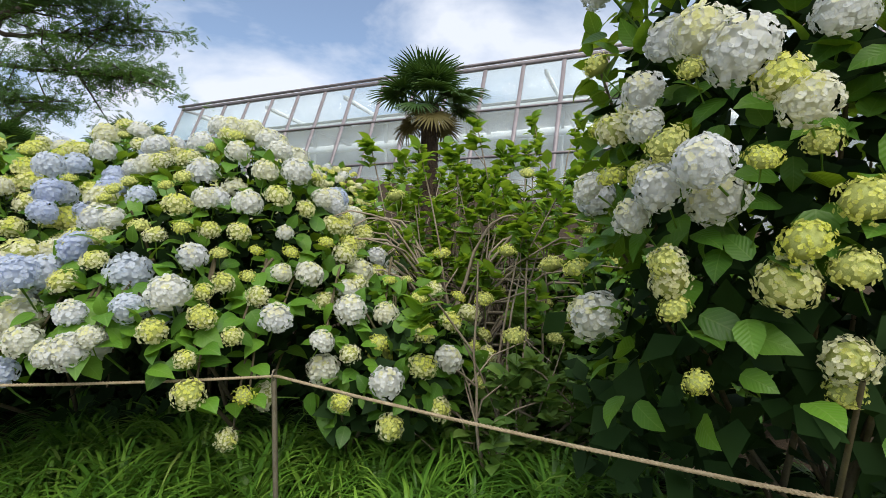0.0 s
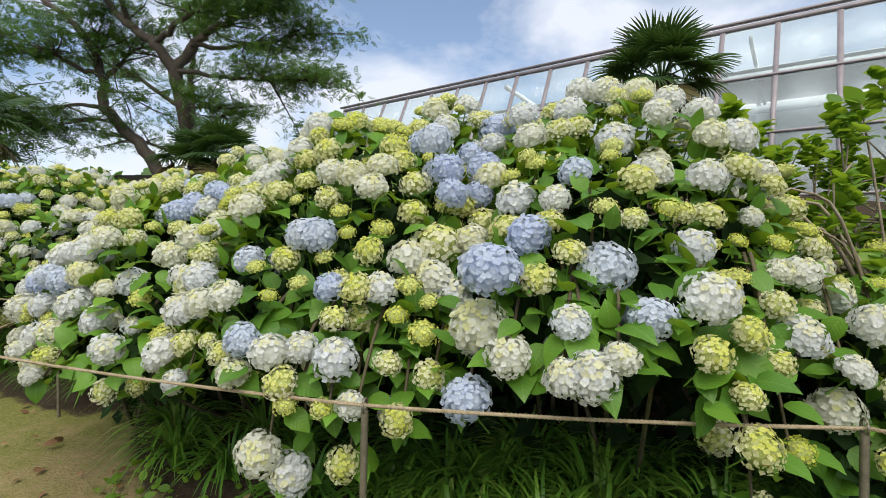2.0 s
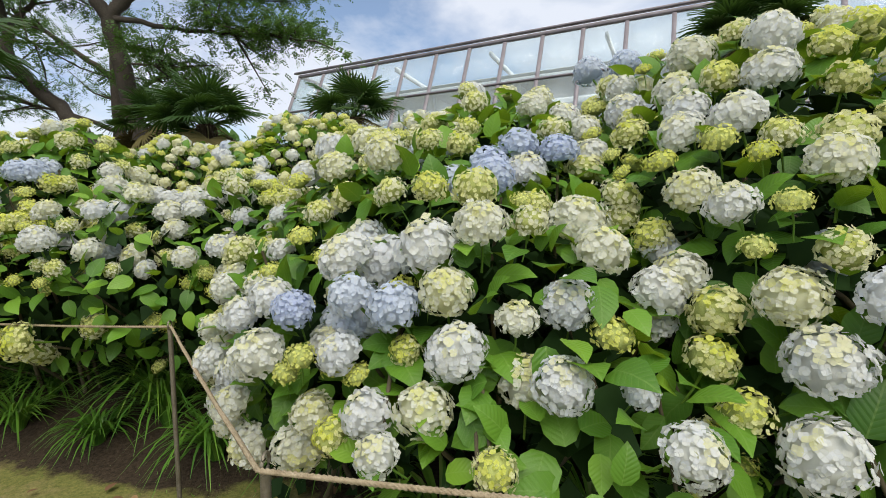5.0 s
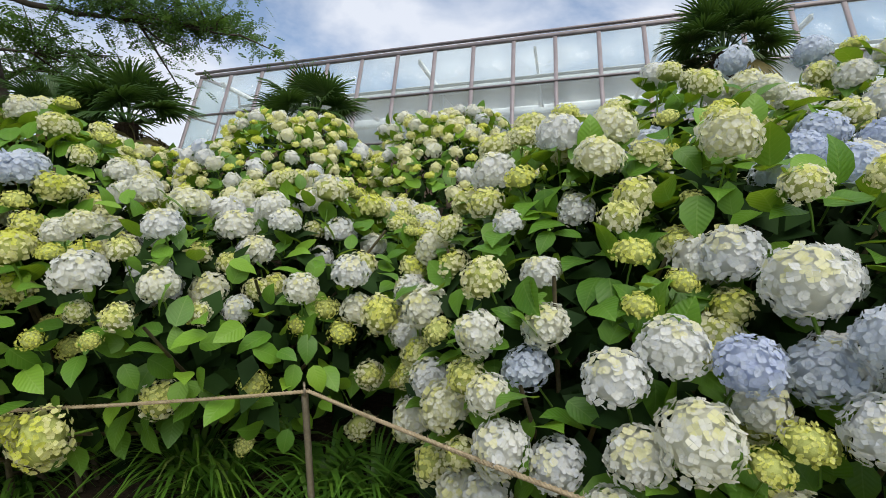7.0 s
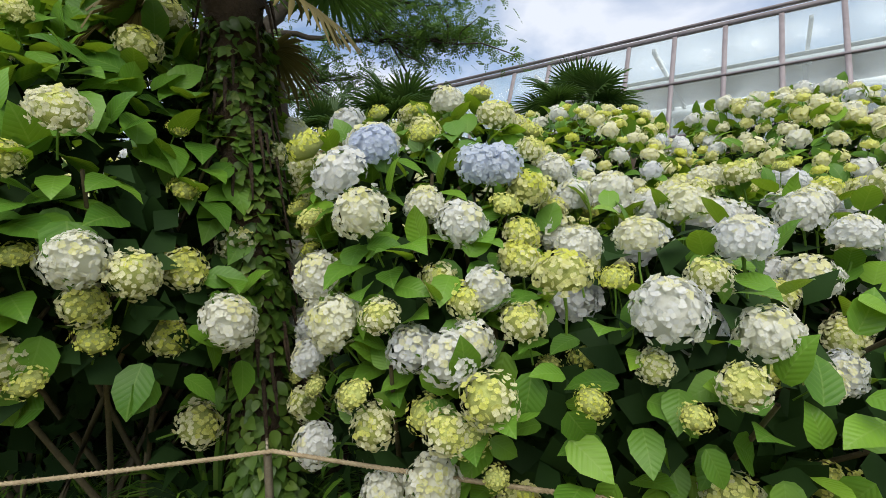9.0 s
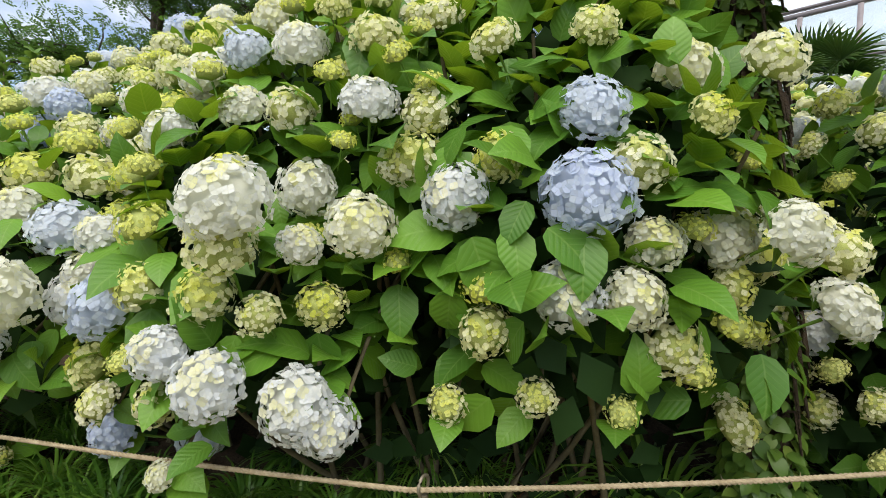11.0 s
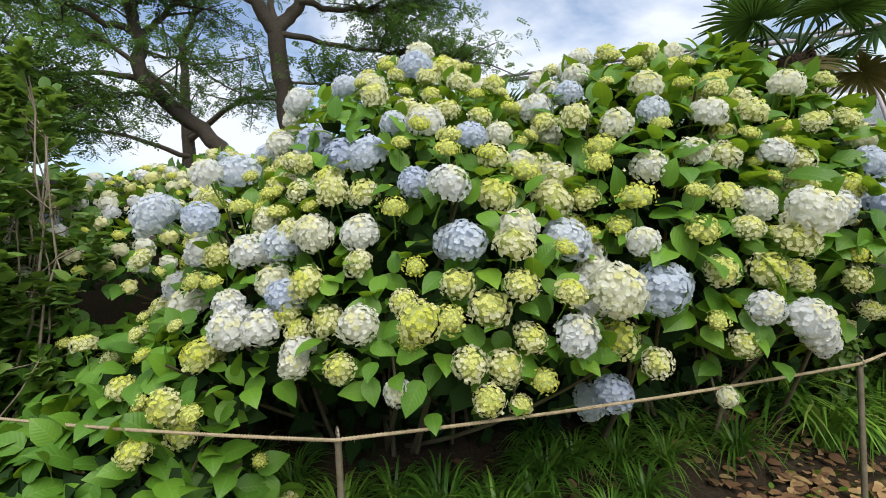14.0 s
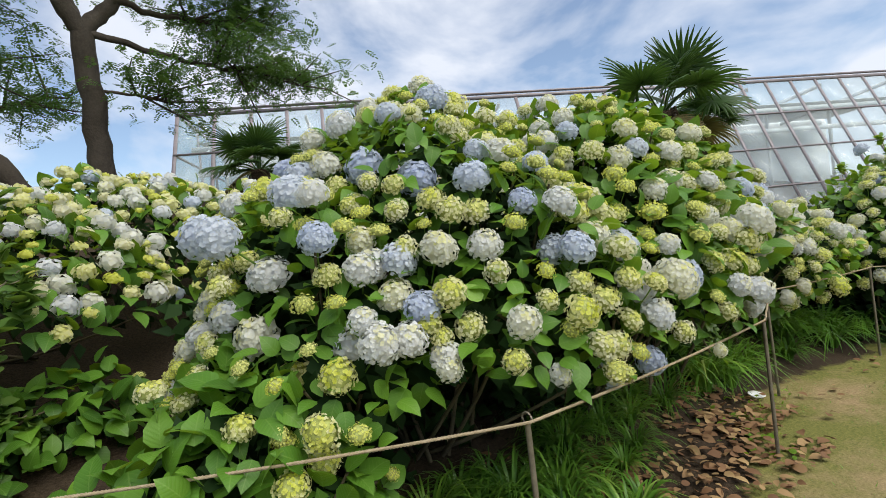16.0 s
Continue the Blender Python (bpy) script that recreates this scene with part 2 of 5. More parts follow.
def mesh_np(name, verts, faces, *mats):
    """A mesh from arrays; faces: a list of (array of corner indices, material index)."""
    me = bpy.data.meshes.new(name)
    verts = np.asarray(verts, np.float32)
    me.vertices.add(len(verts))
    me.vertices.foreach_set("co", verts.ravel())
    loops = np.concatenate([np.asarray(f).ravel() for f, _ in faces]).astype(np.int32)
    totals = np.concatenate([np.full(len(f), np.asarray(f).shape[1]) for f, _ in faces]).astype(np.int32)
    slots = np.concatenate([np.full(len(f), i) for f, i in faces]).astype(np.int32)
    me.loops.add(len(loops))
    me.loops.foreach_set("vertex_index", loops)
    me.polygons.add(len(totals))
    me.polygons.foreach_set("loop_start", np.r_[0, np.cumsum(totals)[:-1]].astype(np.int32))
    me.polygons.foreach_set("loop_total", totals)
    for mat in mats:
        me.materials.append(mat)
    me.polygons.foreach_set("material_index", slots)
    me.update(calc_edges=True)
    me.validate()
    return me


def spread(template, faces, frames):
    """Copies of a template at 4x4 frames, as one array of points and one of faces."""
    template = np.asarray(template, float)
    pts = np.einsum("nij,vj->nvi", frames[:, :3, :3], template) + frames[:, None, :3, 3]
    idx = np.asarray(faces)[None] + (np.arange(len(frames)) * len(template))[:, None, None]
    return pts.reshape(-1, 3), idx.reshape(-1, np.asarray(faces).shape[1])


def unit(v):
    return v / np.maximum(np.linalg.norm(v, axis=-1, keepdims=True), 1e-9)


def frames_for(points, ahead, up, sizes):
    """Frames whose y runs ahead and whose z is near up."""
    y = unit(ahead)
    x = unit(np.cross(y, up))
    z = np.cross(x, y)
    f = np.zeros((len(points), 4, 4))
    f[:, :3, 0], f[:, :3, 1], f[:, :3, 2] = (a * sizes[:, None] for a in (x, y, z))
    f[:, :3, 3], f[:, 3, 3] = points, 1
    return f


def tube(points, radii, sides=6):
    """Points and quads of a tube along a line."""
    p, r = np.asarray(points, float), np.broadcast_to(radii, len(points))
    t = unit(np.gradient(p, axis=0))
    ref = np.where(np.abs(t[:, 2:]) > 0.9, (1.0, 0, 0), (0, 0, 1.0))
    a = unit(np.cross(t, ref))
    b = np.cross(t, a)
    ang = np.linspace(0, 2 * np.pi, sides, endpoint=False)
    ring = p[:, None] + r[:, None, None] * (np.cos(ang)[None, :, None] * a[:, None] + np.sin(ang)[None, :, None] * b[:, None])
    i = np.arange(len(p) - 1)[:, None] * sides
    j, k = np.arange(sides)[None], (np.arange(sides)[None] + 1) % sides
    quads = np.stack([i + j, i + k, i + sides + k, i + sides + j], -1).reshape(-1, 4)
    return ring.reshape(-1, 3), quads


def joined(pieces):
    """One array of points and one of quads from several."""
    v, f, n = [], [], 0
    for pts, quads in pieces:
        v.append(pts)
        f.append(np.asarray(quads) + n)
        n += len(pts)
    return np.concatenate(v), np.concatenate(f)


def holder(name, place, label, category, group=""):
    e = new(name)
    e.empty_display_size = 0.2
    e.location = place
    return tagged(e, label, category, group)


def part(name, me, parent, m=None, label="", kind=""):
    ob = new(name, me)
    ob.parent = parent
    if m is not None:
        ob.matrix_basis = m
    return tagged(ob, label, kind=kind)


def box_np(x0, x1, y0, y1, z0, z1):
    v = np.array([(x, y, z) for z in (z0, z1) for y in (y0, y1) for x in (x0, x1)], float)
    return v, np.array([(0, 2, 3, 1), (4, 5, 7, 6), (0, 1, 5, 4), (2, 6, 7, 3), (0, 4, 6, 2), (1, 3, 7, 5)])


def beam(p, q, w, h, up=(0, 0, 1)):
    """A bar of rectangular section from p to q."""
    p, q = np.array(p, float), np.array(q, float)
    d = unit(q - p)
    x = unit(np.cross(d, up))
    z = np.cross(x, d)
    v, f = box_np(-w / 2, w / 2, 0, np.linalg.norm(q - p), -h / 2, h / 2)
    return p + v[:, :1] * x + v[:, 1:2] * d + v[:, 2:] * z, f


def poisson(points, gap):
    """Indices of points that keep the gap from one another, in the given order."""
    gap = np.broadcast_to(gap, len(points))
    cell, grid, keep = float(gap.max()), {}, []
    for i, p in enumerate(points):
        key = tuple(int(v) for v in np.floor(p / cell))
        near = (j for a in (-1, 0, 1) for b in (-1, 0, 1) for c in (-1, 0, 1) for j in grid.get((key[0] + a, key[1] + b, key[2] + c), ()))
        if all(((points[j] - p) ** 2).sum() > (0.5 * (gap[i] + gap[j])) ** 2 for j in near):
            grid.setdefault(key, []).append(i)
            keep.append(i)
    return np.array(keep, int)


# ---- ground ----
BED = [(1.6, 1.0), (0.85, 1.35), (-0.64, 1.95), (-1.95, 1.95), (-3.2, 2.45), (-3.8, 2.9), (-4.3, 3.5), (-4.65, 3.3), (-6.2, 3.62), (-6.75, 3.55), (-7.2, 3.2), (-7.9, 2.95), (-9.2, 2.95), (-10.3, 3.45), (-14, 4.6)]


def bed_edge(x):
    xs, ys = zip(*sorted(BED))
    return np.interp(x, xs, ys)


def ground_z(x, y):
    """Flat along the path, then a bank that rises to the greenhouse."""
    y = np.asarray(y, float)
    rise = 0.1 * np.clip((y - bed_edge(x)) / 0.7, 0, 1)
    return rise + 0.33 * np.clip(y - 3.9 + 0.25 * np.exp(-((y - 3.9) ** 2)), 0, 8.6)


def build_ground():
    xs = np.unique(np.r_[np.linspace(-400, -14, 14), np.arange(-14, 4.01, 0.15), np.linspace(4, 400, 14)])
    ys = np.unique(np.r_[np.linspace(-400, -3, 12), np.arange(-3, 6.01, 0.15), np.arange(6, 16, 0.6), np.linspace(16, 400, 14)])
    gx, gy = np.meshgrid(xs, ys)
    gz = ground_z(gx, gy) + 0.012 * np.sin(3.1 * gx + 1.7 * gy) * np.sin(2.3 * gy)
    v = np.stack([gx, gy, gz], -1).reshape(-1, 3)
    i = np.arange(len(ys) - 1)[:, None] * len(xs) + np.arange(len(xs) - 1)[None]
    f = np.stack([i, i + 1, i + len(xs) + 1, i + len(xs)], -1).reshape(-1, 4)
    me = mesh_np("ground", v, [(f, 0)], GROUND)
    layer = me.color_attributes.new("bed", "FLOAT_COLOR", "POINT")
    inside = np.clip((v[:, 1] - bed_edge(v[:, 0])) / 0.5 + 0.5, 0, 1) * (v[:, 1] < 14)
    layer.data.foreach_set("color", np.repeat(inside[:, None], 4, 1).astype(np.float32).ravel())
    me.polygons.foreach_set("use_smooth", np.ones(len(f), bool))
    tagged(new("ground", me), "sandy mossy path with dark soil under the bushes", "ground", kind="structure")


build_ground()


# ---- hydrangeas ----
def leaf_template():
    """An ovate leaf, folded at the midrib and bent down at the tip: y from stalk to tip, 1 long."""
    mid = [(0, 0, 0), (0, 0.24, 0.035), (0, 0.52, 0.03), (0, 0.78, -0.02), (0, 1.0, -0.13)]
    side = [(0.19, 0.07, 0.05), (0.33, 0.28, 0.085), (0.32, 0.55, 0.07), (0.17, 0.81, 0.01)]
    v = mid + side + [(-x, y, z) for x, y, z in side]
    f = [(0, 5, 6, 1), (1, 6, 7, 2), (2, 7, 8, 3), (0, 1, 10, 9), (1, 2, 11, 10), (2, 3, 12, 11)]
    t = [(3, 8, 4), (3, 4, 12)]
    return np.array(v), np.array(f), np.array(t)


LEAF_V, LEAF_F, LEAF_T = leaf_template()
# a plainer leaf for the shade inside the bushes
INNER_LEAF_V = np.array([(0, 0, 0), (0.33, 0.42, 0.08), (0, 0.5, 0.02), (-0.33, 0.42, 0.08), (0, 1.0, -0.12)])
INNER_LEAF_F = np.array([(0, 1, 2), (0, 2, 3), (1, 4, 2), (2, 4, 3)])


def leaf_coords(me, copies=1):
    """Where each point lies on its leaf, across and along, for the veins."""
    c = np.ones((len(LEAF_V), 4), np.float32)
    c[:, 0], c[:, 1], c[:, 2] = np.abs(LEAF_V[:, 0]), LEAF_V[:, 1], 0
    me.color_attributes.new("leaf_place", "FLOAT_COLOR", "POINT").data.foreach_set("color", np.tile(c, (copies, 1)).ravel())


def leaf_mesh(name, mat, bend, width):
    v = LEAF_V.copy()
    v[:, 0] *= width
    v[:, 2] -= bend * v[:, 1] ** 2
    me = mesh_np(name, v, [(LEAF_F, 0), (LEAF_T, 0)], mat)
    leaf_coords(me)
    me.polygons.foreach_set("use_smooth", np.ones(len(me.polygons), bool))
    return me


LEAVES = [leaf_mesh("leaf", LEAF, b, w) for b, w in ((0.1, 1.1), (0.25, 1.2), (0.0, 1.0), (0.4, 1.15))]


def foliage_mesh(name, frames, mat):
    v, q = spread(LEAF_V, LEAF_F, frames)
    t = spread(LEAF_V, LEAF_T, frames)[1]
    me = mesh_np(name, v, [(q, 0), (t, 0)], mat)
    leaf_coords(me, len(frames))
    me.polygons.foreach_set("use_smooth", np.ones(len(me.polygons), bool))
    return me


def flower_mesh(name, mat, count, petal, low, squash, loose, seed, fine=True, core=None, heart=None, young=0.0):
    """A mop-head of the radius 1: four-petalled florets over a core, open below."""
    core = core or mat
    r = np.random.default_rng(seed)
    i = np.arange(count) + 0.5
    z = 1 - i / count * (1 - low)
    ang = i * 2.39996 + r.normal(0, 0.12, count)
    d = unit(np.stack([np.sqrt(np.maximum(0, 1 - z * z)) * np.cos(ang), np.sqrt(np.maximum(0, 1 - z * z)) * np.sin(ang), z], -1) + r.normal(0, 0.075, (count, 3)))
    far = 0.93 + r.uniform(-loose, loose * 0.7, count)
    lumps = 1 + 0.07 * np.sin(3.0 * d[:, 0] + seed) * np.sin(4.0 * d[:, 1] + 2 * seed)
    place = d * (far * lumps)[:, None] * (1, 1, squash)
    if fine:
        one = np.array([(0, 0.0, 0), (0.54, 0.6, 0.1), (0, 0.97, 0.17), (-0.54, 0.6, 0.1)])
        faces = np.array([(0, 1, 3), (1, 2, 3)])
    else:
        one = np.array([(0, 0, 0), (0.48, 0.5, 0.08), (0, 1.0, 0.03), (-0.48, 0.5, 0.08)])
        faces = np.array([(0, 1, 3), (1, 2, 3)])
    four, ff = [], []
    for k in range(4):
        c, s = math.cos(k * math.pi / 2), math.sin(k * math.pi / 2)
        four.append(one @ np.array([[c, s, 0], [-s, c, 0], [0, 0, 1]]))
        ff.append(faces + k * len(one))
    four, ff = np.concatenate(four), np.concatenate(ff)
    tilt = unit(d + r.normal(0, 0.2 + loose, (count, 3)))
    fr = frames_for(place, unit(np.cross(tilt, r.normal(0, 1, (count, 3)))), tilt, petal * r.uniform(0.72, 1.25, count))
    v, f = spread(four, ff, fr)
    bm = bmesh.new()
    bmesh.ops.create_icosphere(bm, subdivisions=1, radius=0.86 if fine else 0.84)
    cv = np.array([p.co[:] for p in bm.verts]) * (1, 1, squash)
    cv *= (1 + r.normal(0, 0.035, len(cv)))[:, None]
    cf = np.array([[p.index for p in q.verts] for q in bm.faces])
    bm.free()
    stalk, sq = tube([(0, 0, -0.6), (0.05, 0.03, -1.3), (0.0, 0.1, -2.2)], [0.07, 0.05, 0.05], 4)
    n, m = len(v), len(v) + len(cv)
    cut = cv[:, 2] < -0.55
    cv[cut, 2] = -0.55
    # the florets in the middle open last and stay yellow
    late = np.repeat(d[:, 2] + r.normal(0, 0.14, count) > 1 - young, len(ff))
    return mesh_np(name, np.concatenate([v, cv, stalk]), [(f[~late], 0), (f[late], 3), (cf + n, 1), (sq + m, 2)], mat, core, LEAF, heart or mat)


KINDS = {
    "b": [flower_mesh("flower_head", BLUE, 205, 0.143, -0.5, 0.92, 0.07, s) for s in (1, 2, 3)],
    "w": [flower_mesh("flower_head", WHITE, 200, 0.143, -0.5, 0.9, 0.08, s, heart=CREAM, young=0.05 * (s % 4)) for s in (4, 5, 6, 7)],
    "c": [flower_mesh("flower_head", CREAM, 155, 0.13, -0.45, 0.86, 0.11, s, core=CORE, heart=YELLOW, young=0.05 + 0.15 * (s % 4)) for s in (8, 9, 10, 11)],
    "y": [flower_mesh("flower_head", YELLOW, 115, 0.112, -0.25, 0.7, 0.14, s, core=CORE) for s in (12, 13, 14)],
}
FAR_KINDS = {
    "b": [flower_mesh("flower_head", BLUE, 32, 0.34, -0.7, 0.88, 0.05, s, False) for s in (21, 22)],
    "w": [flower_mesh("flower_head", WHITE, 32, 0.34, -0.7, 0.85, 0.05, s, False) for s in (23, 24)],
    "c": [flower_mesh("flower_head", CREAM, 30, 0.33, -0.6, 0.8, 0.08, s, False) for s in (25, 26)],
    "y": [flower_mesh("flower_head", YELLOW, 24, 0.32, -0.3, 0.68, 0.1, s, False) for s in (27, 28)],
}
HEAD_R = {"b": (0.07, 0.088), "w": (0.06, 0.08), "c": (0.048, 0.07), "y": (0.032, 0.052)}

# Each bush: centre x y z, half sizes x y z, how square it is along x and in its section, lowest leaves.
BUSH = {
    "a_edge": (1.29, 1.49, 1.42, 0.84, 0.74, 1.1, 2.2, 2.0, 0.72),
    "a_first": (-1.25, 3.0, 0.76, 1.05, 1.3, 1.15, 1.8, 1.4, 0.92),
    "a_low": (-0.38, 2.62, 0.62, 0.55, 0.5, 0.5, 2.0, 1.8, 0.45),
    "a_second": (-2.25, 3.3, 0.75, 0.97, 1.5, 1.2, 2.8, 1.4, 0.76),
    "a_third": (-3.28, 3.4, 0.7, 0.76, 1.35, 1.02, 2.8, 1.4, 0.66),
    "a_fourth": (-3.88, 3.35, 0.72, 0.52, 0.93, 0.8, 2.0, 1.4, 0.56),
    "b_first": (-5.08, 4.45, 0.94, 1.14, 1.16, 0.47, 2.5, 2.6, 0.24),
    "b_second": (-5.85, 4.15, 1.0, 0.5, 0.82, 0.8, 2.2, 1.7, 0.5),
    "c_edge": (-7.15, 4.0, 1.2, 0.74, 0.85, 1.02, 2.4, 1.8, 0.9),
    "c_first": (-7.8, 4.06, 1.02, 0.75, 1.1, 1.13, 2.6, 1.7, 0.9),
    "c_second": (-8.75, 4.2, 0.95, 0.85, 1.22, 1.25, 2.6, 1.6, 0.8),
    "c_third": (-9.32, 4.3, 0.88, 0.7, 1.08, 0.95, 2.4, 1.5, 0.76),
    "c_low": (-9.98, 3.74, 0.46, 0.62, 0.46, 0.46, 2.2, 1.8, 0.14),
    "a_back": (1.7, 3.5, 0.55, 1.3, 0.75, 0.75, 2.4, 2.0, 0.1),
    "e_first": (-3.5, 6.9, 1.2, 1.05, 1.7, 1.2, 2.8, 1.5, 1.0),
    "e_second": (-5.1, 6.9, 1.2, 1.05, 1.7, 1.15, 2.8, 1.5, 1.0),
    "e_third": (-6.8, 7.1, 1.1, 1.05, 1.7, 1.05, 2.8, 1.5, 1.0),
    "e_fourth": (-8.6, 7.1, 1.15, 1.1, 1.7, 1.05, 2.8, 1.5, 1.0),
    "e_edge": (-1.7, 6.7, 1.2, 1.1, 1.5, 1.1, 2.8, 1.5, 1.0),
    "f_second": (-10.2, 7.3, 1.3, 1.3, 1.5, 1.0, 2.6, 1.6, 1.2),
    "f_low": (-11.3, 5.3, 0.5, 1.3, 0.6, 0.5, 2.4, 1.8, 0.2),
    "f_first": (-10.9, 6.4, 1.1, 1.1, 1.4, 0.9, 2.6, 1.6, 1.12),
}


def solid(b, p):
    """Under 1 inside the bush, 1 on its skin."""
    cx, cy, cz, rx, ry, rz, ax, a, _ = b
    return np.abs((p[:, 0] - cx) / rx) ** ax + np.abs((p[:, 1] - cy) / ry) ** a + np.abs((p[:, 2] - cz) / rz) ** a


def skin(b, count, r):
    """Points on the skin, with the way out of it."""
    d = unit(r.normal(0, 1, (count, 3)) * b[3:6])
    lo, hi = np.zeros(count), np.full(count, 4.0)
    c = np.array(b[:3])
    for _ in range(32):
        mid = (lo + hi) / 2
        inner = solid(b, c + d * mid[:, None]) < 1
        lo, hi = np.where(inner, mid, lo), np.where(inner, hi, mid)
    p = c + d * lo[:, None]
    g = np.stack([solid(b, p + e) - solid(b, p - e) for e in np.eye(3) * 0.01], -1)
    return p, unit(g)


def bumpy(p):
    """An uneven swell of the skin, in metres."""
    return 0.06 * np.sin(4.1 * p[:, 0] + 1.3 * p[:, 2]) * np.sin(3.7 * p[:, 2] + 2.0 * p[:, 1]) + 0.05 * np.sin(9.0 * p[:, 0] + 5.0 * p[:, 2] + 3.0 * p[:, 1])


def hydrangea(key, label, mix, gap, placed=(), far=False, leaf=(0.075, 0.118), leaf_gap=0.05, bare=0.0, singles=150, top_only=0.0, skirt=0.2):
    """One bush. mix: shares of blue, white, cream and young heads; gap: metres between heads; placed: heads set one by one (x, y, z, radius, kind)."""
    b = BUSH[key]
    r = np.random.default_rng(sum(map(ord, key)))
    others = [o for k, o in BUSH.items() if k != key]
    base = np.array([b[0], b[1], float(ground_z(b[0], b[1]))])
    bush = holder("hydrangea_bush", base, label, "hydrangea bush", "hydrangeas along the path")
    p, n = skin(b, 30000, r)
    p = p + n * bumpy(p)[:, None]
    floor = np.maximum(b[8] + 0.07 * np.sin(7.0 * p[:, 0] + 3.0 * p[:, 1]) + r.uniform(-0.05, 0.12, len(p)), ground_z(p[:, 0], p[:, 1]) + 0.08)
    ok = (p[:, 2] > floor) & np.all([solid(o, p) > 0.93 for o in others], 0)
    p, n = p[ok], n[ok]
    # heads
    wt = r.random(len(p))
    seen = (n[:, 1] < (0.2 if p[:, 1].min() < 5 else 0.0)) & (p[:, 2] > floor[ok] + 0.12) & (wt > bare)
    hp, hn = p[seen], n[seen]
    if top_only:
        up = hp[:, 2] > top_only
        hp, hn = hp[up], hn[up]
    kinds = r.choice(list("bwcy"), len(hp), p=mix)
    rad = np.array([r.uniform(*HEAD_R[k]) for k in kinds]) if len(hp) else np.zeros(0)
    fixed = np.array([q[:3] for q in placed]).reshape(-1, 3)
    allp = np.concatenate([fixed, hp])
    allr = np.concatenate([[q[3] for q in placed], rad])
    def covers(q, margin):
        """Which points lie in front of a head set by hand, towards the path."""
        out = np.zeros(len(q), bool)
        for h, hr in zip(fixed, allr):
            d = q - h
            along = d @ np.array([0.0, -0.94, 0.34])
            out |= (along > 0) & (along < 0.45) & (np.linalg.norm(d - along[:, None] * (0, -0.94, 0.34), axis=1) < hr + margin)
        return out

    hidden = np.r_[np.zeros(len(fixed), bool), covers(hp, 0.035)]
    keep = poisson(allp, gap * (0.55 + allr / 0.16))
    keep = keep[~hidden[keep]]
    keep = np.unique(np.r_[np.arange(len(placed)), keep])
    # uneven: thin patches of leaves between crowded ones
    patch = np.sin(5.3 * allp[keep, 0] + 2.1 * allp[keep, 2]) * np.sin(4.7 * allp[keep, 2] - 3.9 * allp[keep, 1])
    keep = keep[(keep < len(placed)) | (r.random(len(keep)) < 0.97 + 0.35 * patch)][: 190 if far else 300]
    table = FAR_KINDS if far else KINDS
    for i in keep:
        if i < len(placed):
            x, y, z, q, k = placed[i]
            g = np.array([solid(b, fixed[i : i + 1] + e) - solid(b, fixed[i : i + 1] - e) for e in np.eye(3) * 0.01])[:, 0]
            way, at = unit(g), fixed[i]
        else:
            j = i - len(placed)
            q, k, way = rad[j], kinds[j], hn[j]
            at = hp[j] + way * (0.03 if k != "y" else 0.05)
        axis = Vector(way * 0.8 + (0, 0, 0.55 if k != "y" else 0.9)) + Vector(r.normal(0, 0.15, 3))
        m = Matrix.Translation(Vector(at - base)) @ axis.to_track_quat("Z", "Y").to_matrix().to_4x4() @ pose(0, 0, 0, 0, 0, r.uniform(0, 360)) @ Matrix.Diagonal((q, q * r.uniform(0.92, 1.05), q * r.uniform(0.9, 1.05), 1))
        part("flower_head", table[k][r.integers(len(table[k]))], bush, m)
        if i < len(placed) and at[2] < b[8] + 0.12:
            # a drooping shoot carries each head that hangs below the leaves
            top = np.array([at[0] + r.uniform(-0.06, 0.06), at[1] + 0.34, b[8] + 0.3])
            t = np.linspace(0, 1, 7)[:, None]
            bow = (at + top) / 2 + (0, 0.05, 0.1)
            line = (1 - t) ** 2 * (at + (0, 0.05, -0.02)) + 2 * t * (1 - t) * bow + t**2 * top
            v, f = tube(line - base, np.linspace(0.0045, 0.008, 7), 5)
            part("stem", mesh_np("stem", v, [(f, 0)], STEM), bush)
            n_lf = 7
            spot = line[r.integers(0, 5, n_lf)] + r.normal(0, 0.015, (n_lf, 3))
            lie = unit(r.normal(0, 1, (n_lf, 3)) * (1, 0.8, 0.3) + (0, -0.35, -0.3))
            for j, q4 in enumerate(frames_for(spot - base, lie, unit(r.normal(0, 0.25, (n_lf, 3)) + (0, -0.5, 1)), r.uniform(0.08, 0.12, n_lf))):
                part("leaf", LEAVES[j % 4], bush, Matrix(q4))
    # leaves: a rosette of broad leaves round every place on the skin
    order = poisson(p, leaf_gap * (1.7 if far else 1.0))
    order = order[(n[order, 1] < 0.35) | (r.random(len(order)) < 0.5)]
    # few leaves on the undersides
    order = order[(n[order, 2] > -0.12) | (r.random(len(order)) < skirt)]
    order = order[~covers(p[order], -0.005)]
    lp, ln = p[order], n[order]
    size = r.uniform(*leaf, len(lp))
    away = unit(ln * 0.55 + unit(r.normal(0, 1, (len(lp), 3))) * 0.85 + (0, 0, -0.12))
    up = unit(ln * 0.7 + (0, 0, 0.8) + r.normal(0, 0.25, (len(lp), 3)))
    fr = frames_for(lp - ln * r.uniform(0.0, 0.1, len(lp))[:, None], away, up, size)
    front = np.where((ln[:, 1] < 0.1) & ~np.full(len(lp), far))[0]
    pick = set(r.permutation(front)[:singles].tolist())
    for i in sorted(pick):
        m = fr[i].copy()
        m[:3, 3] -= base
        part("leaf", LEAVES[i % 4], bush, Matrix(m))
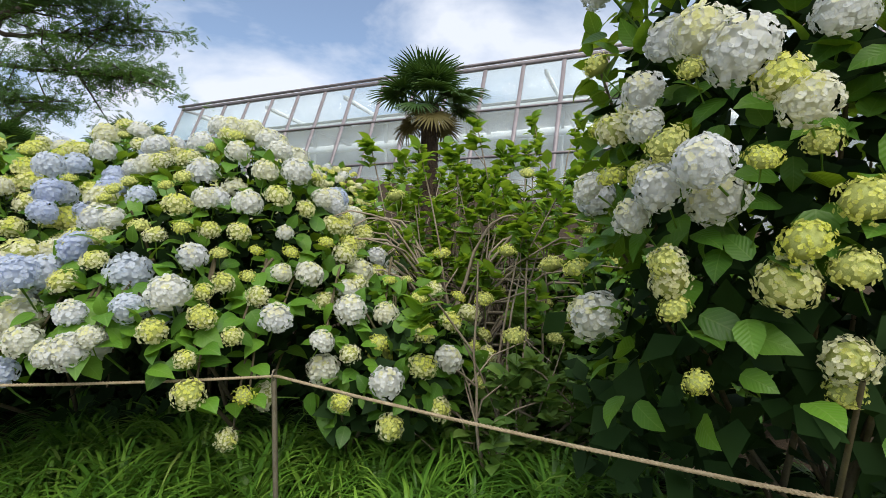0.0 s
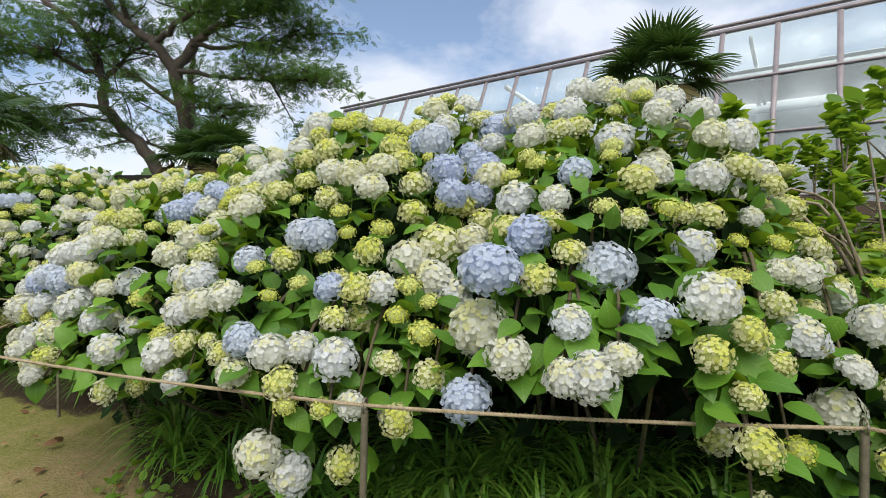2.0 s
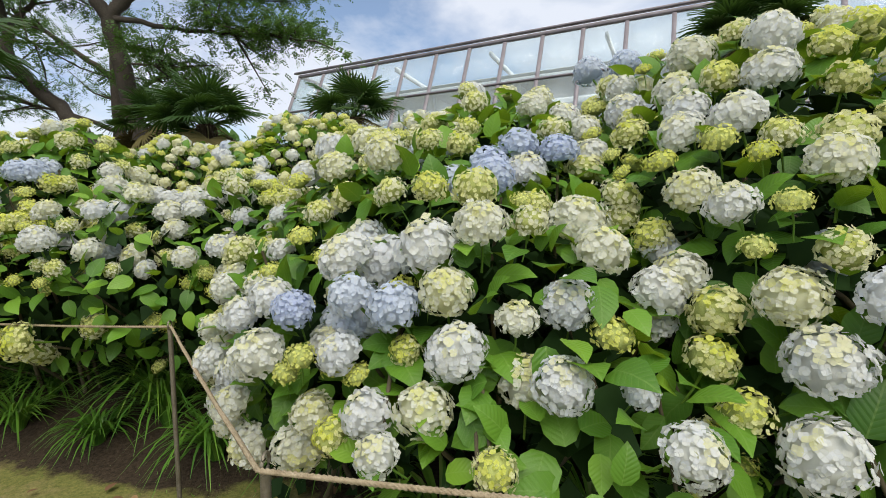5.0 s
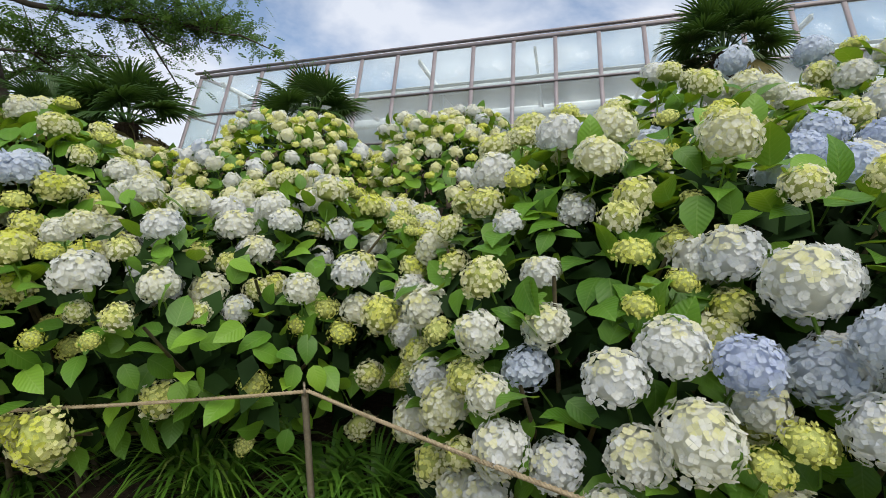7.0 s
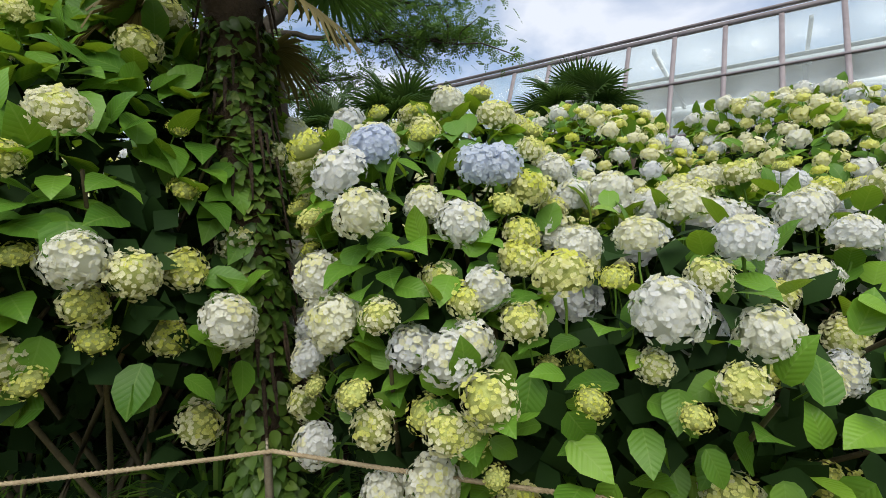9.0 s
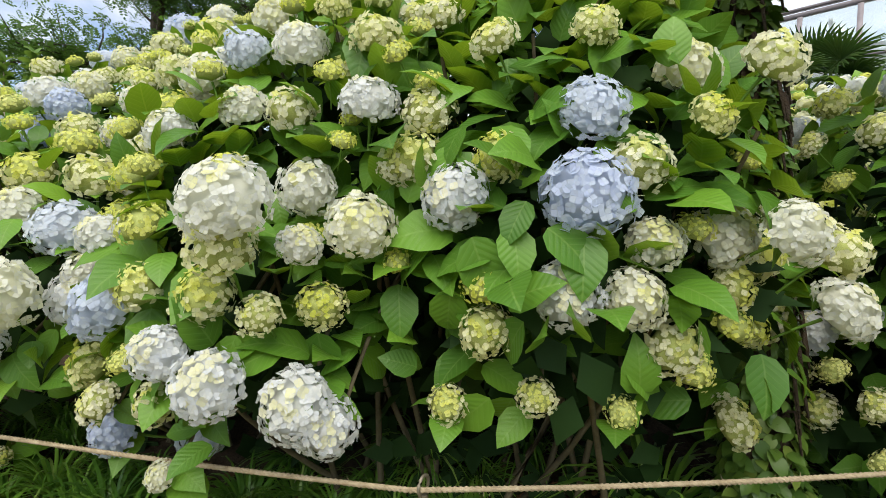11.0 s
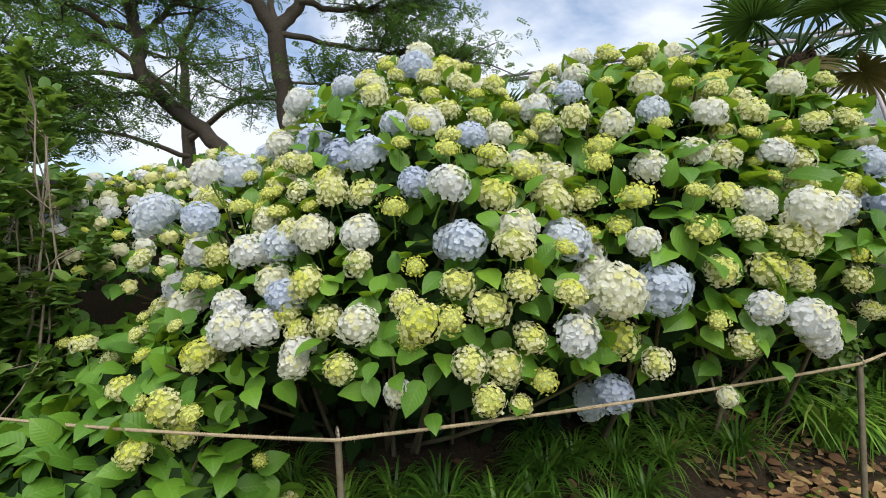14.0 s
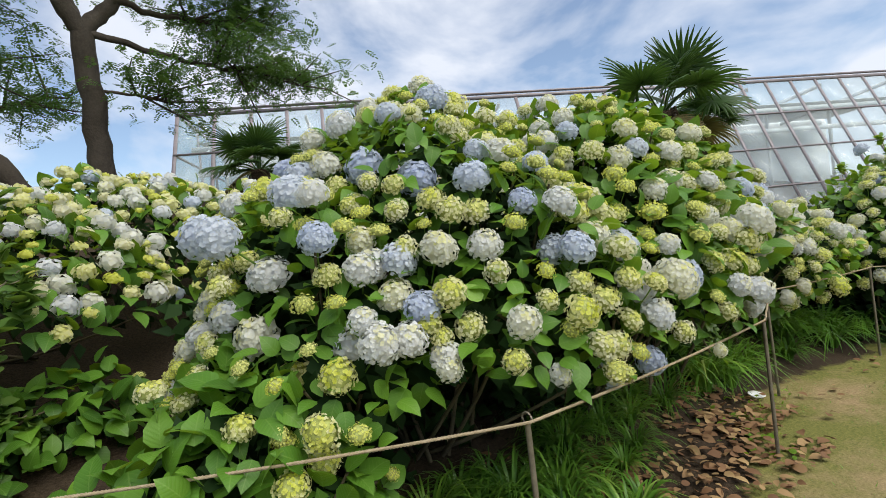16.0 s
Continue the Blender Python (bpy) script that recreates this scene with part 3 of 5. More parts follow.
    rest = np.array([i for i in range(len(lp)) if i not in pick])
    local = fr[rest].copy()
    local[:, :3, 3] -= base
    part("foliage", foliage_mesh("foliage", local, LEAF), bush, kind="stuff")
    # inner layers of the leaf copy whose colour is darkened for shade
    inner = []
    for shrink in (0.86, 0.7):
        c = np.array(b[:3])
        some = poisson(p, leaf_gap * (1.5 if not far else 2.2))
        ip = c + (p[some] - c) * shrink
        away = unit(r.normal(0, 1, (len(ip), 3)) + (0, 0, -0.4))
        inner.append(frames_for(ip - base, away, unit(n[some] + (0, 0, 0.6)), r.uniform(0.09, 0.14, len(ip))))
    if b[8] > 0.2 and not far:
        # dark filler leaves, added to stand in for the shade under the crown
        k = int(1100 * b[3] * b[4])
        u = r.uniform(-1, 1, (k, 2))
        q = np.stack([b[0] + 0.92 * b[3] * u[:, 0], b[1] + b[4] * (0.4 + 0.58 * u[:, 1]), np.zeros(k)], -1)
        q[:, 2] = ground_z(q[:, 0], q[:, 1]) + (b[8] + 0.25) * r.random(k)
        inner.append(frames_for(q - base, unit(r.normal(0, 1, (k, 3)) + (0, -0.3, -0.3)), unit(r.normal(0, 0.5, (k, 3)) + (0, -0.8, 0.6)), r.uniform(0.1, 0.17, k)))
    v, f = spread(INNER_LEAF_V, INNER_LEAF_F, np.concatenate(inner))
    part("inner_foliage", mesh_np("inner_foliage", v, [(f, 0)], SHADED_LEAF), bush, kind="stuff")
    for _ in range(5 if far else 10):
        end = p[r.integers(len(p))]
        s = base + (r.uniform(-0.25, 0.25), r.uniform(-0.2, 0.2), -0.02)
        midp = s * 0.55 + end * 0.45 + r.normal(0, 0.06, 3) + (0, 0, -0.1)
        t = np.linspace(0, 1, 7)[:, None]
        line = (1 - t) ** 2 * s + 2 * t * (1 - t) * midp + t**2 * end
        v, f = tube(line - base, np.linspace(0.014, 0.005, 7), 5)
        part("stem", mesh_np("stem", v, [(f, 0)], STEM), bush)
    return bush


HEADS = {}
# heads set one by one: x, y, z, radius, kind
HEADS["a_first"] = [
    (-1.17, 1.84, 1.05, 0.065, "b"), (-1.65, 2.08, 1.16, 0.088, "b"), (-1.65, 1.95, 0.99, 0.094, "w"), (-1.55, 1.84, 0.93, 0.069, "w"), (-1.33, 1.76, 0.91, 0.072, "w"),
    (-1.26, 1.76, 0.96, 0.050, "w"), (-1.38, 1.84, 1.03, 0.058, "w"), (-1.40, 1.76, 0.90, 0.055, "w"), (-1.67, 1.87, 0.79, 0.075, "b"), (-1.08, 2.26, 1.49, 0.063, "w"),
    (-1.35, 2.23, 1.49, 0.062, "b"), (-1.66, 2.44, 1.50, 0.076, "w"), (-1.42, 2.15, 1.39, 0.056, "w"), (-1.27, 2.08, 1.36, 0.047, "y"), (-1.38, 1.97, 1.22, 0.051, "c"),
    (-1.47, 1.93, 1.14, 0.056, "c"), (-1.19, 2.05, 1.32, 0.048, "c"), (-1.44, 2.09, 1.31, 0.053, "c"), (-1.52, 2.43, 1.58, 0.042, "y"), (-1.59, 2.89, 1.84, 0.069, "c"),
]
HEADS["a_first"] += [
    (-0.71, 2.08, 0.98, 0.073, "w"), (-0.78, 2.07, 1.07, 0.051, "c"), (-0.83, 1.93, 0.93, 0.043, "c"), (-0.95, 1.81, 0.87, 0.042, "c"), (-0.72, 2.20, 1.16, 0.050, "w"),
    (-0.75, 2.35, 1.34, 0.043, "w"), (-0.95, 1.95, 1.10, 0.040, "c"), (-0.93, 1.79, 0.75, 0.059, "c"), (-0.78, 1.92, 0.70, 0.045, "y"), (-0.86, 1.95, 0.52, 0.047, "c"),
    (-1.69, 3.00, 1.80, 0.097, "b"), (-1.71, 2.60, 1.56, 0.081, "b"), (-1.71, 2.42, 1.43, 0.064, "b"), (-1.72, 2.00, 0.96, 0.052, "y"), (-1.55, 2.73, 1.81, 0.072, "w"),
    (-1.29, 2.93, 1.96, 0.074, "w"), (-1.40, 2.49, 1.69, 0.062, "c"), (-1.27, 2.01, 1.17, 0.086, "b"), (-1.17, 2.07, 1.02, 0.078, "b"), (-1.37, 1.93, 0.90, 0.100, "w"),
]
HEADS["a_first"] += [
    (-1.60, 1.86, 1.17, 0.089, "b"), (-1.19, 2.48, 1.64, 0.080, "w"), (-1.09, 2.40, 1.50, 0.072, "w"), (-1.04, 2.50, 1.56, 0.067, "w"), (-0.53, 2.15, 0.87, 0.056, "w"),
    (-0.30, 2.32, 0.77, 0.076, "y"),
]
HEADS["a_second"] = [
    (-1.75, 2.08, 1.07, 0.075, "w"), (-1.83, 2.19, 1.23, 0.092, "c"), (-1.90, 2.53, 1.53, 0.074, "b"), (-2.03, 2.80, 1.71, 0.081, "b"), (-1.78, 2.41, 1.39, 0.076, "c"),
    (-1.83, 2.35, 1.38, 0.050, "y"), (-1.94, 2.27, 1.35, 0.060, "c"), (-2.18, 2.51, 1.56, 0.068, "c"), (-2.26, 2.13, 1.26, 0.073, "b"), (-2.07, 1.85, 0.89, 0.071, "w"),
    (-2.18, 1.85, 0.92, 0.053, "w"), (-2.22, 1.80, 0.82, 0.055, "c"), (-1.79, 1.91, 0.84, 0.053, "c"), (-1.98, 2.01, 1.09, 0.063, "w"), (-1.89, 2.03, 1.10, 0.053, "y"),
    (-1.82, 1.95, 0.96, 0.055, "y"), (-1.87, 1.84, 0.72, 0.051, "c"), (-2.33, 1.86, 0.57, 0.076, "w"), (-2.25, 1.91, 0.49, 0.078, "w"), (-2.05, 1.87, 0.56, 0.057, "c"),
]
HEADS["a_second"] += [
    (-2.32, 2.14, 1.26, 0.070, "b"), (-2.51, 2.09, 1.17, 0.059, "b"), (-1.97, 2.41, 1.47, 0.071, "c"), (-2.07, 2.54, 1.58, 0.074, "c"), (-2.15, 1.99, 1.09, 0.055, "b"),
    (-2.05, 1.98, 1.09, 0.060, "c"), (-2.28, 1.84, 0.90, 0.062, "w"), (-2.39, 1.86, 0.93, 0.058, "b"), (-2.10, 1.91, 1.00, 0.048, "c"), (-2.20, 1.79, 0.76, 0.040, "y"),
    (-2.40, 1.83, 0.83, 0.053, "w"), (-2.47, 1.87, 0.88, 0.044, "c"), (-1.91, 1.87, 0.88, 0.046, "c"), (-2.00, 1.80, 0.77, 0.046, "w"), (-2.08, 1.78, 0.76, 0.033, "c"),
    (-2.03, 2.17, 1.29, 0.047, "y"), (-2.87, 2.15, 0.73, 0.033, "y"), (-2.54, 1.90, 0.91, 0.032, "c"), (-2.70, 1.94, 0.75, 0.048, "w"), (-1.92, 2.13, 1.18, 0.080, "w"),
]
HEADS["a_second"] += [
    (-2.32, 2.25, 1.26, 0.072, "b"), (-2.06, 2.04, 0.98, 0.058, "c"), (-2.24, 2.13, 0.81, 0.081, "w"), (-2.38, 2.19, 0.84, 0.072, "b"), (-2.47, 2.10, 0.80, 0.057, "c"),
    (-2.20, 2.05, 0.72, 0.066, "c"), (-2.54, 2.38, 1.15, 0.071, "b"), (-1.92, 1.97, 0.70, 0.054, "w"), (-2.77, 3.74, 1.98, 0.082, "b"), (-2.65, 3.36, 1.78, 0.076, "w"),
    (-2.69, 3.43, 1.92, 0.076, "b"), (-1.89, 2.42, 1.65, 0.072, "b"), (-2.10, 2.38, 1.54, 0.068, "w"), (-1.82, 2.33, 1.52, 0.068, "b"), (-1.79, 2.25, 1.42, 0.060, "b"),
    (-2.37, 3.09, 1.77, 0.067, "c"),
]
HEADS["a_third"] = [
    (-3.11, 2.56, 1.24, 0.084, "w"), (-3.34, 2.87, 1.43, 0.074, "b"), (-3.01, 2.88, 1.41, 0.068, "c"), (-3.24, 2.15, 0.91, 0.066, "w"), (-3.32, 2.27, 1.02, 0.053, "w"),
    (-3.11, 2.24, 0.99, 0.057, "y"), (-3.63, 2.15, 0.76, 0.053, "w"), (-3.42, 2.03, 0.70, 0.044, "w"), (-3.39, 2.06, 0.77, 0.046, "c"), (-3.11, 2.06, 0.65, 0.050, "c"),
    (-2.92, 2.19, 0.77, 0.055, "c"), (-3.00, 2.10, 0.67, 0.043, "c"), (-3.08, 2.16, 0.89, 0.042, "w"), (-3.66, 2.56, 1.13, 0.087, "w"), (-3.60, 3.18, 1.51, 0.058, "b"),
    (-3.79, 2.56, 0.96, 0.068, "b"), (-3.73, 2.47, 0.98, 0.070, "b"), (-3.78, 2.44, 0.86, 0.045, "y"), (-3.81, 2.54, 0.87, 0.051, "c"), (-3.82, 3.26, 1.32, 0.066, "w"),
]
HEADS["a_third"] += [
    (-3.76, 2.48, 1.15, 0.080, "w"), (-3.46, 2.82, 1.36, 0.080, "b"), (-3.64, 3.30, 1.48, 0.074, "b"), (-3.72, 2.36, 1.06, 0.063, "b"), (-3.61, 2.33, 1.04, 0.068, "b"),
    (-3.46, 2.25, 0.95, 0.079, "w"), (-3.75, 2.35, 0.92, 0.061, "w"), (-3.53, 2.39, 1.18, 0.083, "w"), (-3.34, 2.75, 1.38, 0.077, "b"), (-3.78, 3.37, 1.57, 0.073, "b"),
    (-3.77, 2.81, 1.21, 0.053, "c"), (-3.11, 2.83, 1.47, 0.067, "b"), (-3.20, 2.29, 1.05, 0.068, "w"), (-3.30, 2.25, 0.88, 0.071, "w"), (-3.15, 3.17, 1.69, 0.065, "w"),
    (-3.19, 3.18, 1.56, 0.055, "c"), (-3.47, 3.38, 1.56, 0.065, "b"),
]
HEADS["a_low"] = [
    (-0.41, 2.16, 0.81, 0.049, "c"), (-0.29, 2.21, 0.85, 0.049, "y"), (-0.43, 2.47, 1.09, 0.060, "c"), (-0.44, 2.12, 0.61, 0.050, "c"), (-0.27, 2.34, 0.96, 0.064, "w"),
    (-0.84, 2.36, 0.56, 0.072, "c"),
]
HEADS["b_first"] = [
    (-5.46, 3.62, 1.15, 0.087, "w"), (-5.25, 3.75, 1.29, 0.086, "w"), (-5.36, 3.69, 1.23, 0.062, "c"), (-5.18, 3.53, 1.09, 0.068, "w"),
    (-4.89, 3.63, 1.20, 0.067, "w"), (-5.07, 3.47, 1.01, 0.049, "y"), (-5.09, 3.63, 1.20, 0.054, "c"), (-4.98, 3.59, 1.16, 0.049, "c"), (-4.88, 3.52, 1.07, 0.048, "c"),
    (-4.44, 3.58, 0.94, 0.081, "w"), (-4.31, 3.65, 0.83, 0.068, "c"), (-4.72, 3.95, 1.39, 0.068, "w"), (-4.46, 3.79, 1.20, 0.060, "w"), (-5.59, 3.57, 0.60, 0.091, "c"),
    (-4.89, 3.42, 0.77, 0.054, "y"), (-4.95, 3.55, 0.52, 0.046, "y"), (-4.55, 3.67, 0.50, 0.066, "c"), (-5.44, 3.51, 1.03, 0.046, "y"), (-5.47, 3.68, 1.21, 0.070, "c"),
]
HEADS["b_first"] += [
    (-5.22, 3.57, 1.13, 0.083, "w"), (-4.98, 3.75, 1.29, 0.083, "w"), (-5.03, 3.51, 1.08, 0.065, "w"), (-5.34, 3.65, 1.21, 0.051, "y"), (-5.43, 3.46, 0.93, 0.044, "y"),
    (-5.28, 3.48, 1.02, 0.050, "c"), (-5.52, 3.53, 1.00, 0.035, "y"), (-5.39, 3.50, 1.01, 0.033, "y"), (-5.42, 3.78, 1.29, 0.066, "w"), (-5.31, 3.29, 1.17, 0.075, "w"),
    (-5.12, 3.33, 1.12, 0.063, "w"), (-4.92, 3.72, 1.19, 0.067, "w"), (-4.51, 3.67, 1.13, 0.062, "c"), (-4.47, 3.38, 0.98, 0.074, "c"), (-5.16, 3.40, 0.76, 0.066, "c"),
    (-5.42, 3.27, 0.72, 0.085, "c"), (-5.34, 3.39, 1.31, 0.054, "w"), (-5.50, 3.33, 1.24, 0.062, "c"), (-5.58, 3.33, 1.14, 0.050, "c"), (-5.13, 3.41, 1.30, 0.062, "w"),
]
HEADS["b_first"] += [
    (-5.22, 3.35, 1.23, 0.045, "c"), (-4.73, 4.09, 1.39, 0.070, "w"), (-4.83, 3.60, 1.07, 0.056, "c"), (-5.02, 3.34, 1.03, 0.041, "c"), (-4.93, 3.44, 1.02, 0.052, "w"),
    (-4.59, 3.78, 1.26, 0.071, "w"), (-4.69, 3.83, 1.27, 0.050, "c"), (-5.45, 3.50, 1.29, 0.057, "w"), (-5.33, 3.31, 1.06, 0.038, "c"), (-5.45, 3.31, 0.99, 0.036, "y"),
    (-4.67, 3.75, 1.16, 0.053, "w"), (-4.65, 3.47, 1.00, 0.050, "y"), (-4.60, 3.45, 0.92, 0.052, "y"), (-4.74, 3.47, 0.95, 0.045, "y"), (-4.54, 3.46, 0.99, 0.063, "w"),
    (-4.90, 3.54, 0.74, 0.054, "y"), (-4.51, 3.46, 0.76, 0.058, "c"), (-5.40, 3.33, 1.23, 0.039, "y"), (-4.91, 4.06, 1.35, 0.081, "w"), (-5.80, 3.40, 0.92, 0.054, "y"),
]
HEADS["b_first"] += [
    (-6.05, 3.60, 0.89, 0.050, "c"),
]
HEADS["b_second"] = [
    (-5.48, 3.79, 1.32, 0.068, "w"), (-5.54, 3.75, 1.45, 0.061, "c"), (-5.64, 3.67, 1.51, 0.073, "b"), (-5.59, 3.53, 1.26, 0.056, "c"), (-5.53, 3.58, 1.23, 0.047, "y"),
    (-6.00, 3.69, 1.58, 0.084, "w"), (-6.17, 3.62, 1.58, 0.065, "y"), (-6.01, 3.39, 1.13, 0.070, "w"), (-5.58, 3.47, 1.12, 0.061, "c"), (-5.89, 3.35, 1.15, 0.048, "c"),
    (-5.72, 3.48, 1.35, 0.066, "w"), (-5.81, 3.49, 1.40, 0.053, "w"), (-5.69, 3.63, 1.51, 0.066, "b"), (-5.57, 3.69, 1.45, 0.063, "c"), (-5.62, 3.59, 1.40, 0.045, "y"),
    (-5.58, 3.57, 1.32, 0.051, "c"), (-5.85, 3.68, 1.61, 0.048, "y"), (-5.95, 3.34, 0.98, 0.040, "y"), (-5.64, 3.41, 0.95, 0.044, "c"), (-5.75, 3.66, 1.36, 0.072, "w"),
]
HEADS["b_second"] += [
    (-5.66, 3.42, 1.20, 0.057, "w"), (-5.78, 3.47, 1.21, 0.053, "c"), (-5.69, 3.36, 1.09, 0.054, "w"), (-5.83, 3.40, 1.07, 0.060, "w"), (-5.70, 3.32, 0.90, 0.047, "y"),
    (-5.96, 3.57, 1.56, 0.070, "b"), (-5.70, 3.84, 1.54, 0.066, "b"), (-6.09, 3.49, 1.23, 0.068, "w"), (-6.06, 3.53, 1.10, 0.077, "w"), (-5.84, 3.63, 1.40, 0.056, "w"),
]
HEADS["c_edge"] = [
    (-6.76, 3.43, 1.66, 0.078, "w"), (-6.53, 3.77, 1.06, 0.100, "w"), (-6.69, 3.38, 1.28, 0.078, "w"), (-6.62, 3.50, 1.23, 0.076, "c"), (-6.67, 3.39, 1.17, 0.062, "c"),
    (-6.52, 3.83, 1.32, 0.075, "c"), (-6.59, 3.58, 1.05, 0.062, "c"), (-6.50, 3.83, 1.19, 0.051, "c"), (-6.62, 3.99, 1.83, 0.065, "y"), (-6.75, 3.70, 1.94, 0.073, "c"),
    (-6.86, 3.96, 2.15, 0.091, "c"), (-6.58, 3.66, 1.48, 0.049, "y"), (-6.62, 3.69, 1.67, 0.037, "y"), (-6.66, 3.41, 1.08, 0.054, "y"), (-6.76, 3.30, 1.30, 0.048, "y"),
    (-6.76, 3.31, 1.00, 0.054, "y"), (-6.96, 3.25, 1.55, 0.077, "b"), (-7.18, 3.29, 1.73, 0.060, "c"), (-7.01, 3.16, 1.17, 0.075, "w"), (-6.88, 3.21, 1.16, 0.064, "w"),
]
HEADS["c_edge"] += [
    (-6.84, 3.24, 1.27, 0.062, "w"), (-6.56, 3.62, 1.24, 0.075, "c"), (-6.87, 3.24, 1.43, 0.071, "c"), (-7.17, 3.14, 1.19, 0.057, "y"), (-7.17, 3.15, 1.09, 0.061, "c"),
    (-7.27, 3.20, 0.91, 0.048, "c"), (-7.07, 3.18, 0.95, 0.046, "c"), (-6.80, 3.28, 1.05, 0.064, "c"), (-6.90, 3.25, 0.91, 0.041, "y"), (-7.15, 3.18, 1.45, 0.059, "c"),
    (-7.35, 3.21, 1.46, 0.073, "c"), (-7.24, 3.16, 1.37, 0.079, "w"), (-6.97, 3.18, 1.37, 0.097, "b"), (-7.32, 3.23, 1.57, 0.066, "c"), (-7.16, 3.44, 1.93, 0.077, "w"),
    (-6.62, 3.30, 1.63, 0.065, "c"), (-6.58, 3.29, 1.29, 0.068, "w"), (-6.49, 3.35, 1.25, 0.064, "c"), (-6.39, 3.57, 1.10, 0.081, "w"), (-6.59, 3.70, 0.75, 0.080, "c"),
]
HEADS["c_first"] = [
    (-7.44, 3.12, 1.31, 0.080, "w"), (-7.48, 3.03, 0.90, 0.067, "w"), (-7.54, 3.04, 1.27, 0.051, "w"), (-8.22, 3.11, 0.96, 0.075, "c"), (-8.02, 3.18, 1.56, 0.070, "w"),
    (-8.05, 3.34, 1.75, 0.072, "w"), (-8.14, 3.31, 1.66, 0.067, "y"), (-7.89, 3.34, 1.80, 0.065, "b"), (-8.22, 3.16, 0.75, 0.074, "b"), (-8.12, 3.04, 0.88, 0.055, "c"),
    (-7.89, 3.00, 0.75, 0.036, "w"), (-7.53, 3.00, 0.95, 0.079, "w"), (-7.91, 2.98, 1.18, 0.058, "c"), (-7.94, 3.02, 1.32, 0.063, "y"), (-8.13, 3.07, 1.29, 0.060, "w"),
    (-8.17, 3.15, 1.35, 0.050, "y"), (-8.10, 3.15, 1.45, 0.074, "y"), (-8.08, 3.05, 1.13, 0.100, "b"), (-7.61, 2.91, 1.36, 0.091, "w"), (-7.65, 2.94, 1.27, 0.072, "c"),
]
HEADS["c_first"] += [
    (-7.73, 2.98, 1.17, 0.071, "c"),
]
HEADS["c_second"] = [
    (-8.30, 3.15, 1.12, 0.100, "w"), (-8.75, 3.08, 1.33, 0.077, "b"), (-8.64, 3.36, 1.72, 0.066, "b"), (-8.38, 3.25, 1.46, 0.081, "c"), (-8.47, 3.27, 1.57, 0.068, "y"),
    (-8.74, 3.98, 2.19, 0.099, "b"), (-8.59, 4.00, 2.17, 0.100, "c"), (-9.09, 3.87, 2.06, 0.071, "b"), (-8.92, 3.43, 1.79, 0.058, "b"), (-9.03, 3.34, 1.66, 0.079, "b"),
    (-9.16, 3.33, 1.53, 0.066, "c"), (-8.88, 3.22, 1.54, 0.061, "b"), (-8.83, 2.99, 1.10, 0.054, "y"), (-8.70, 3.01, 1.12, 0.071, "c"), (-8.78, 2.98, 0.96, 0.061, "c"),
    (-8.58, 2.99, 1.02, 0.058, "c"), (-9.00, 2.99, 0.90, 0.046, "w"), (-8.73, 2.97, 0.85, 0.054, "c"), (-8.62, 3.00, 0.81, 0.041, "c"), (-8.77, 3.19, 1.33, 0.073, "b"),
]
HEADS["c_second"] += [
    (-8.55, 3.15, 1.36, 0.078, "w"), (-8.37, 3.15, 1.31, 0.089, "b"), (-8.31, 2.94, 1.15, 0.096, "w"), (-8.44, 2.96, 1.02, 0.076, "w"), (-8.61, 2.96, 1.19, 0.058, "c"),
    (-8.93, 2.93, 1.11, 0.071, "c"), (-8.19, 3.43, 0.63, 0.081, "b"), (-8.60, 3.22, 1.48, 0.083, "c"), (-9.20, 3.23, 1.09, 0.063, "c"), (-9.25, 3.86, 1.80, 0.095, "b"),
    (-9.12, 3.62, 1.70, 0.094, "b"),
]
HEADS["c_third"] = [
    (-9.59, 3.91, 1.69, 0.100, "b"), (-9.63, 3.54, 1.64, 0.065, "w"), (-9.65, 3.50, 1.47, 0.069, "b"), (-9.49, 3.49, 1.34, 0.071, "w"), (-9.43, 3.29, 1.08, 0.073, "w"),
    (-9.55, 3.40, 1.16, 0.058, "w"), (-9.32, 3.22, 0.96, 0.053, "w"), (-9.92, 3.80, 1.51, 0.092, "b"), (-9.74, 3.84, 1.35, 0.088, "w"), (-9.53, 3.32, 1.08, 0.081, "w"),
    (-9.66, 3.41, 0.98, 0.072, "c"), (-9.95, 3.74, 1.33, 0.054, "c"), (-9.54, 3.50, 1.06, 0.085, "w"), (-9.82, 3.83, 1.11, 0.097, "w"), (-9.95, 3.99, 1.53, 0.100, "b"),
]
HEADS["c_low"] = [
    (-9.97, 3.53, 0.86, 0.060, "c"), (-9.74, 3.41, 0.71, 0.060, "c"), (-9.87, 3.35, 0.69, 0.060, "c"), (-9.85, 3.46, 0.80, 0.047, "y"), (-9.76, 3.50, 0.81, 0.050, "y"),
    (-10.20, 3.76, 1.00, 0.054, "c"), (-10.10, 3.78, 0.93, 0.052, "c"), (-9.70, 3.74, 0.93, 0.085, "c"),
]
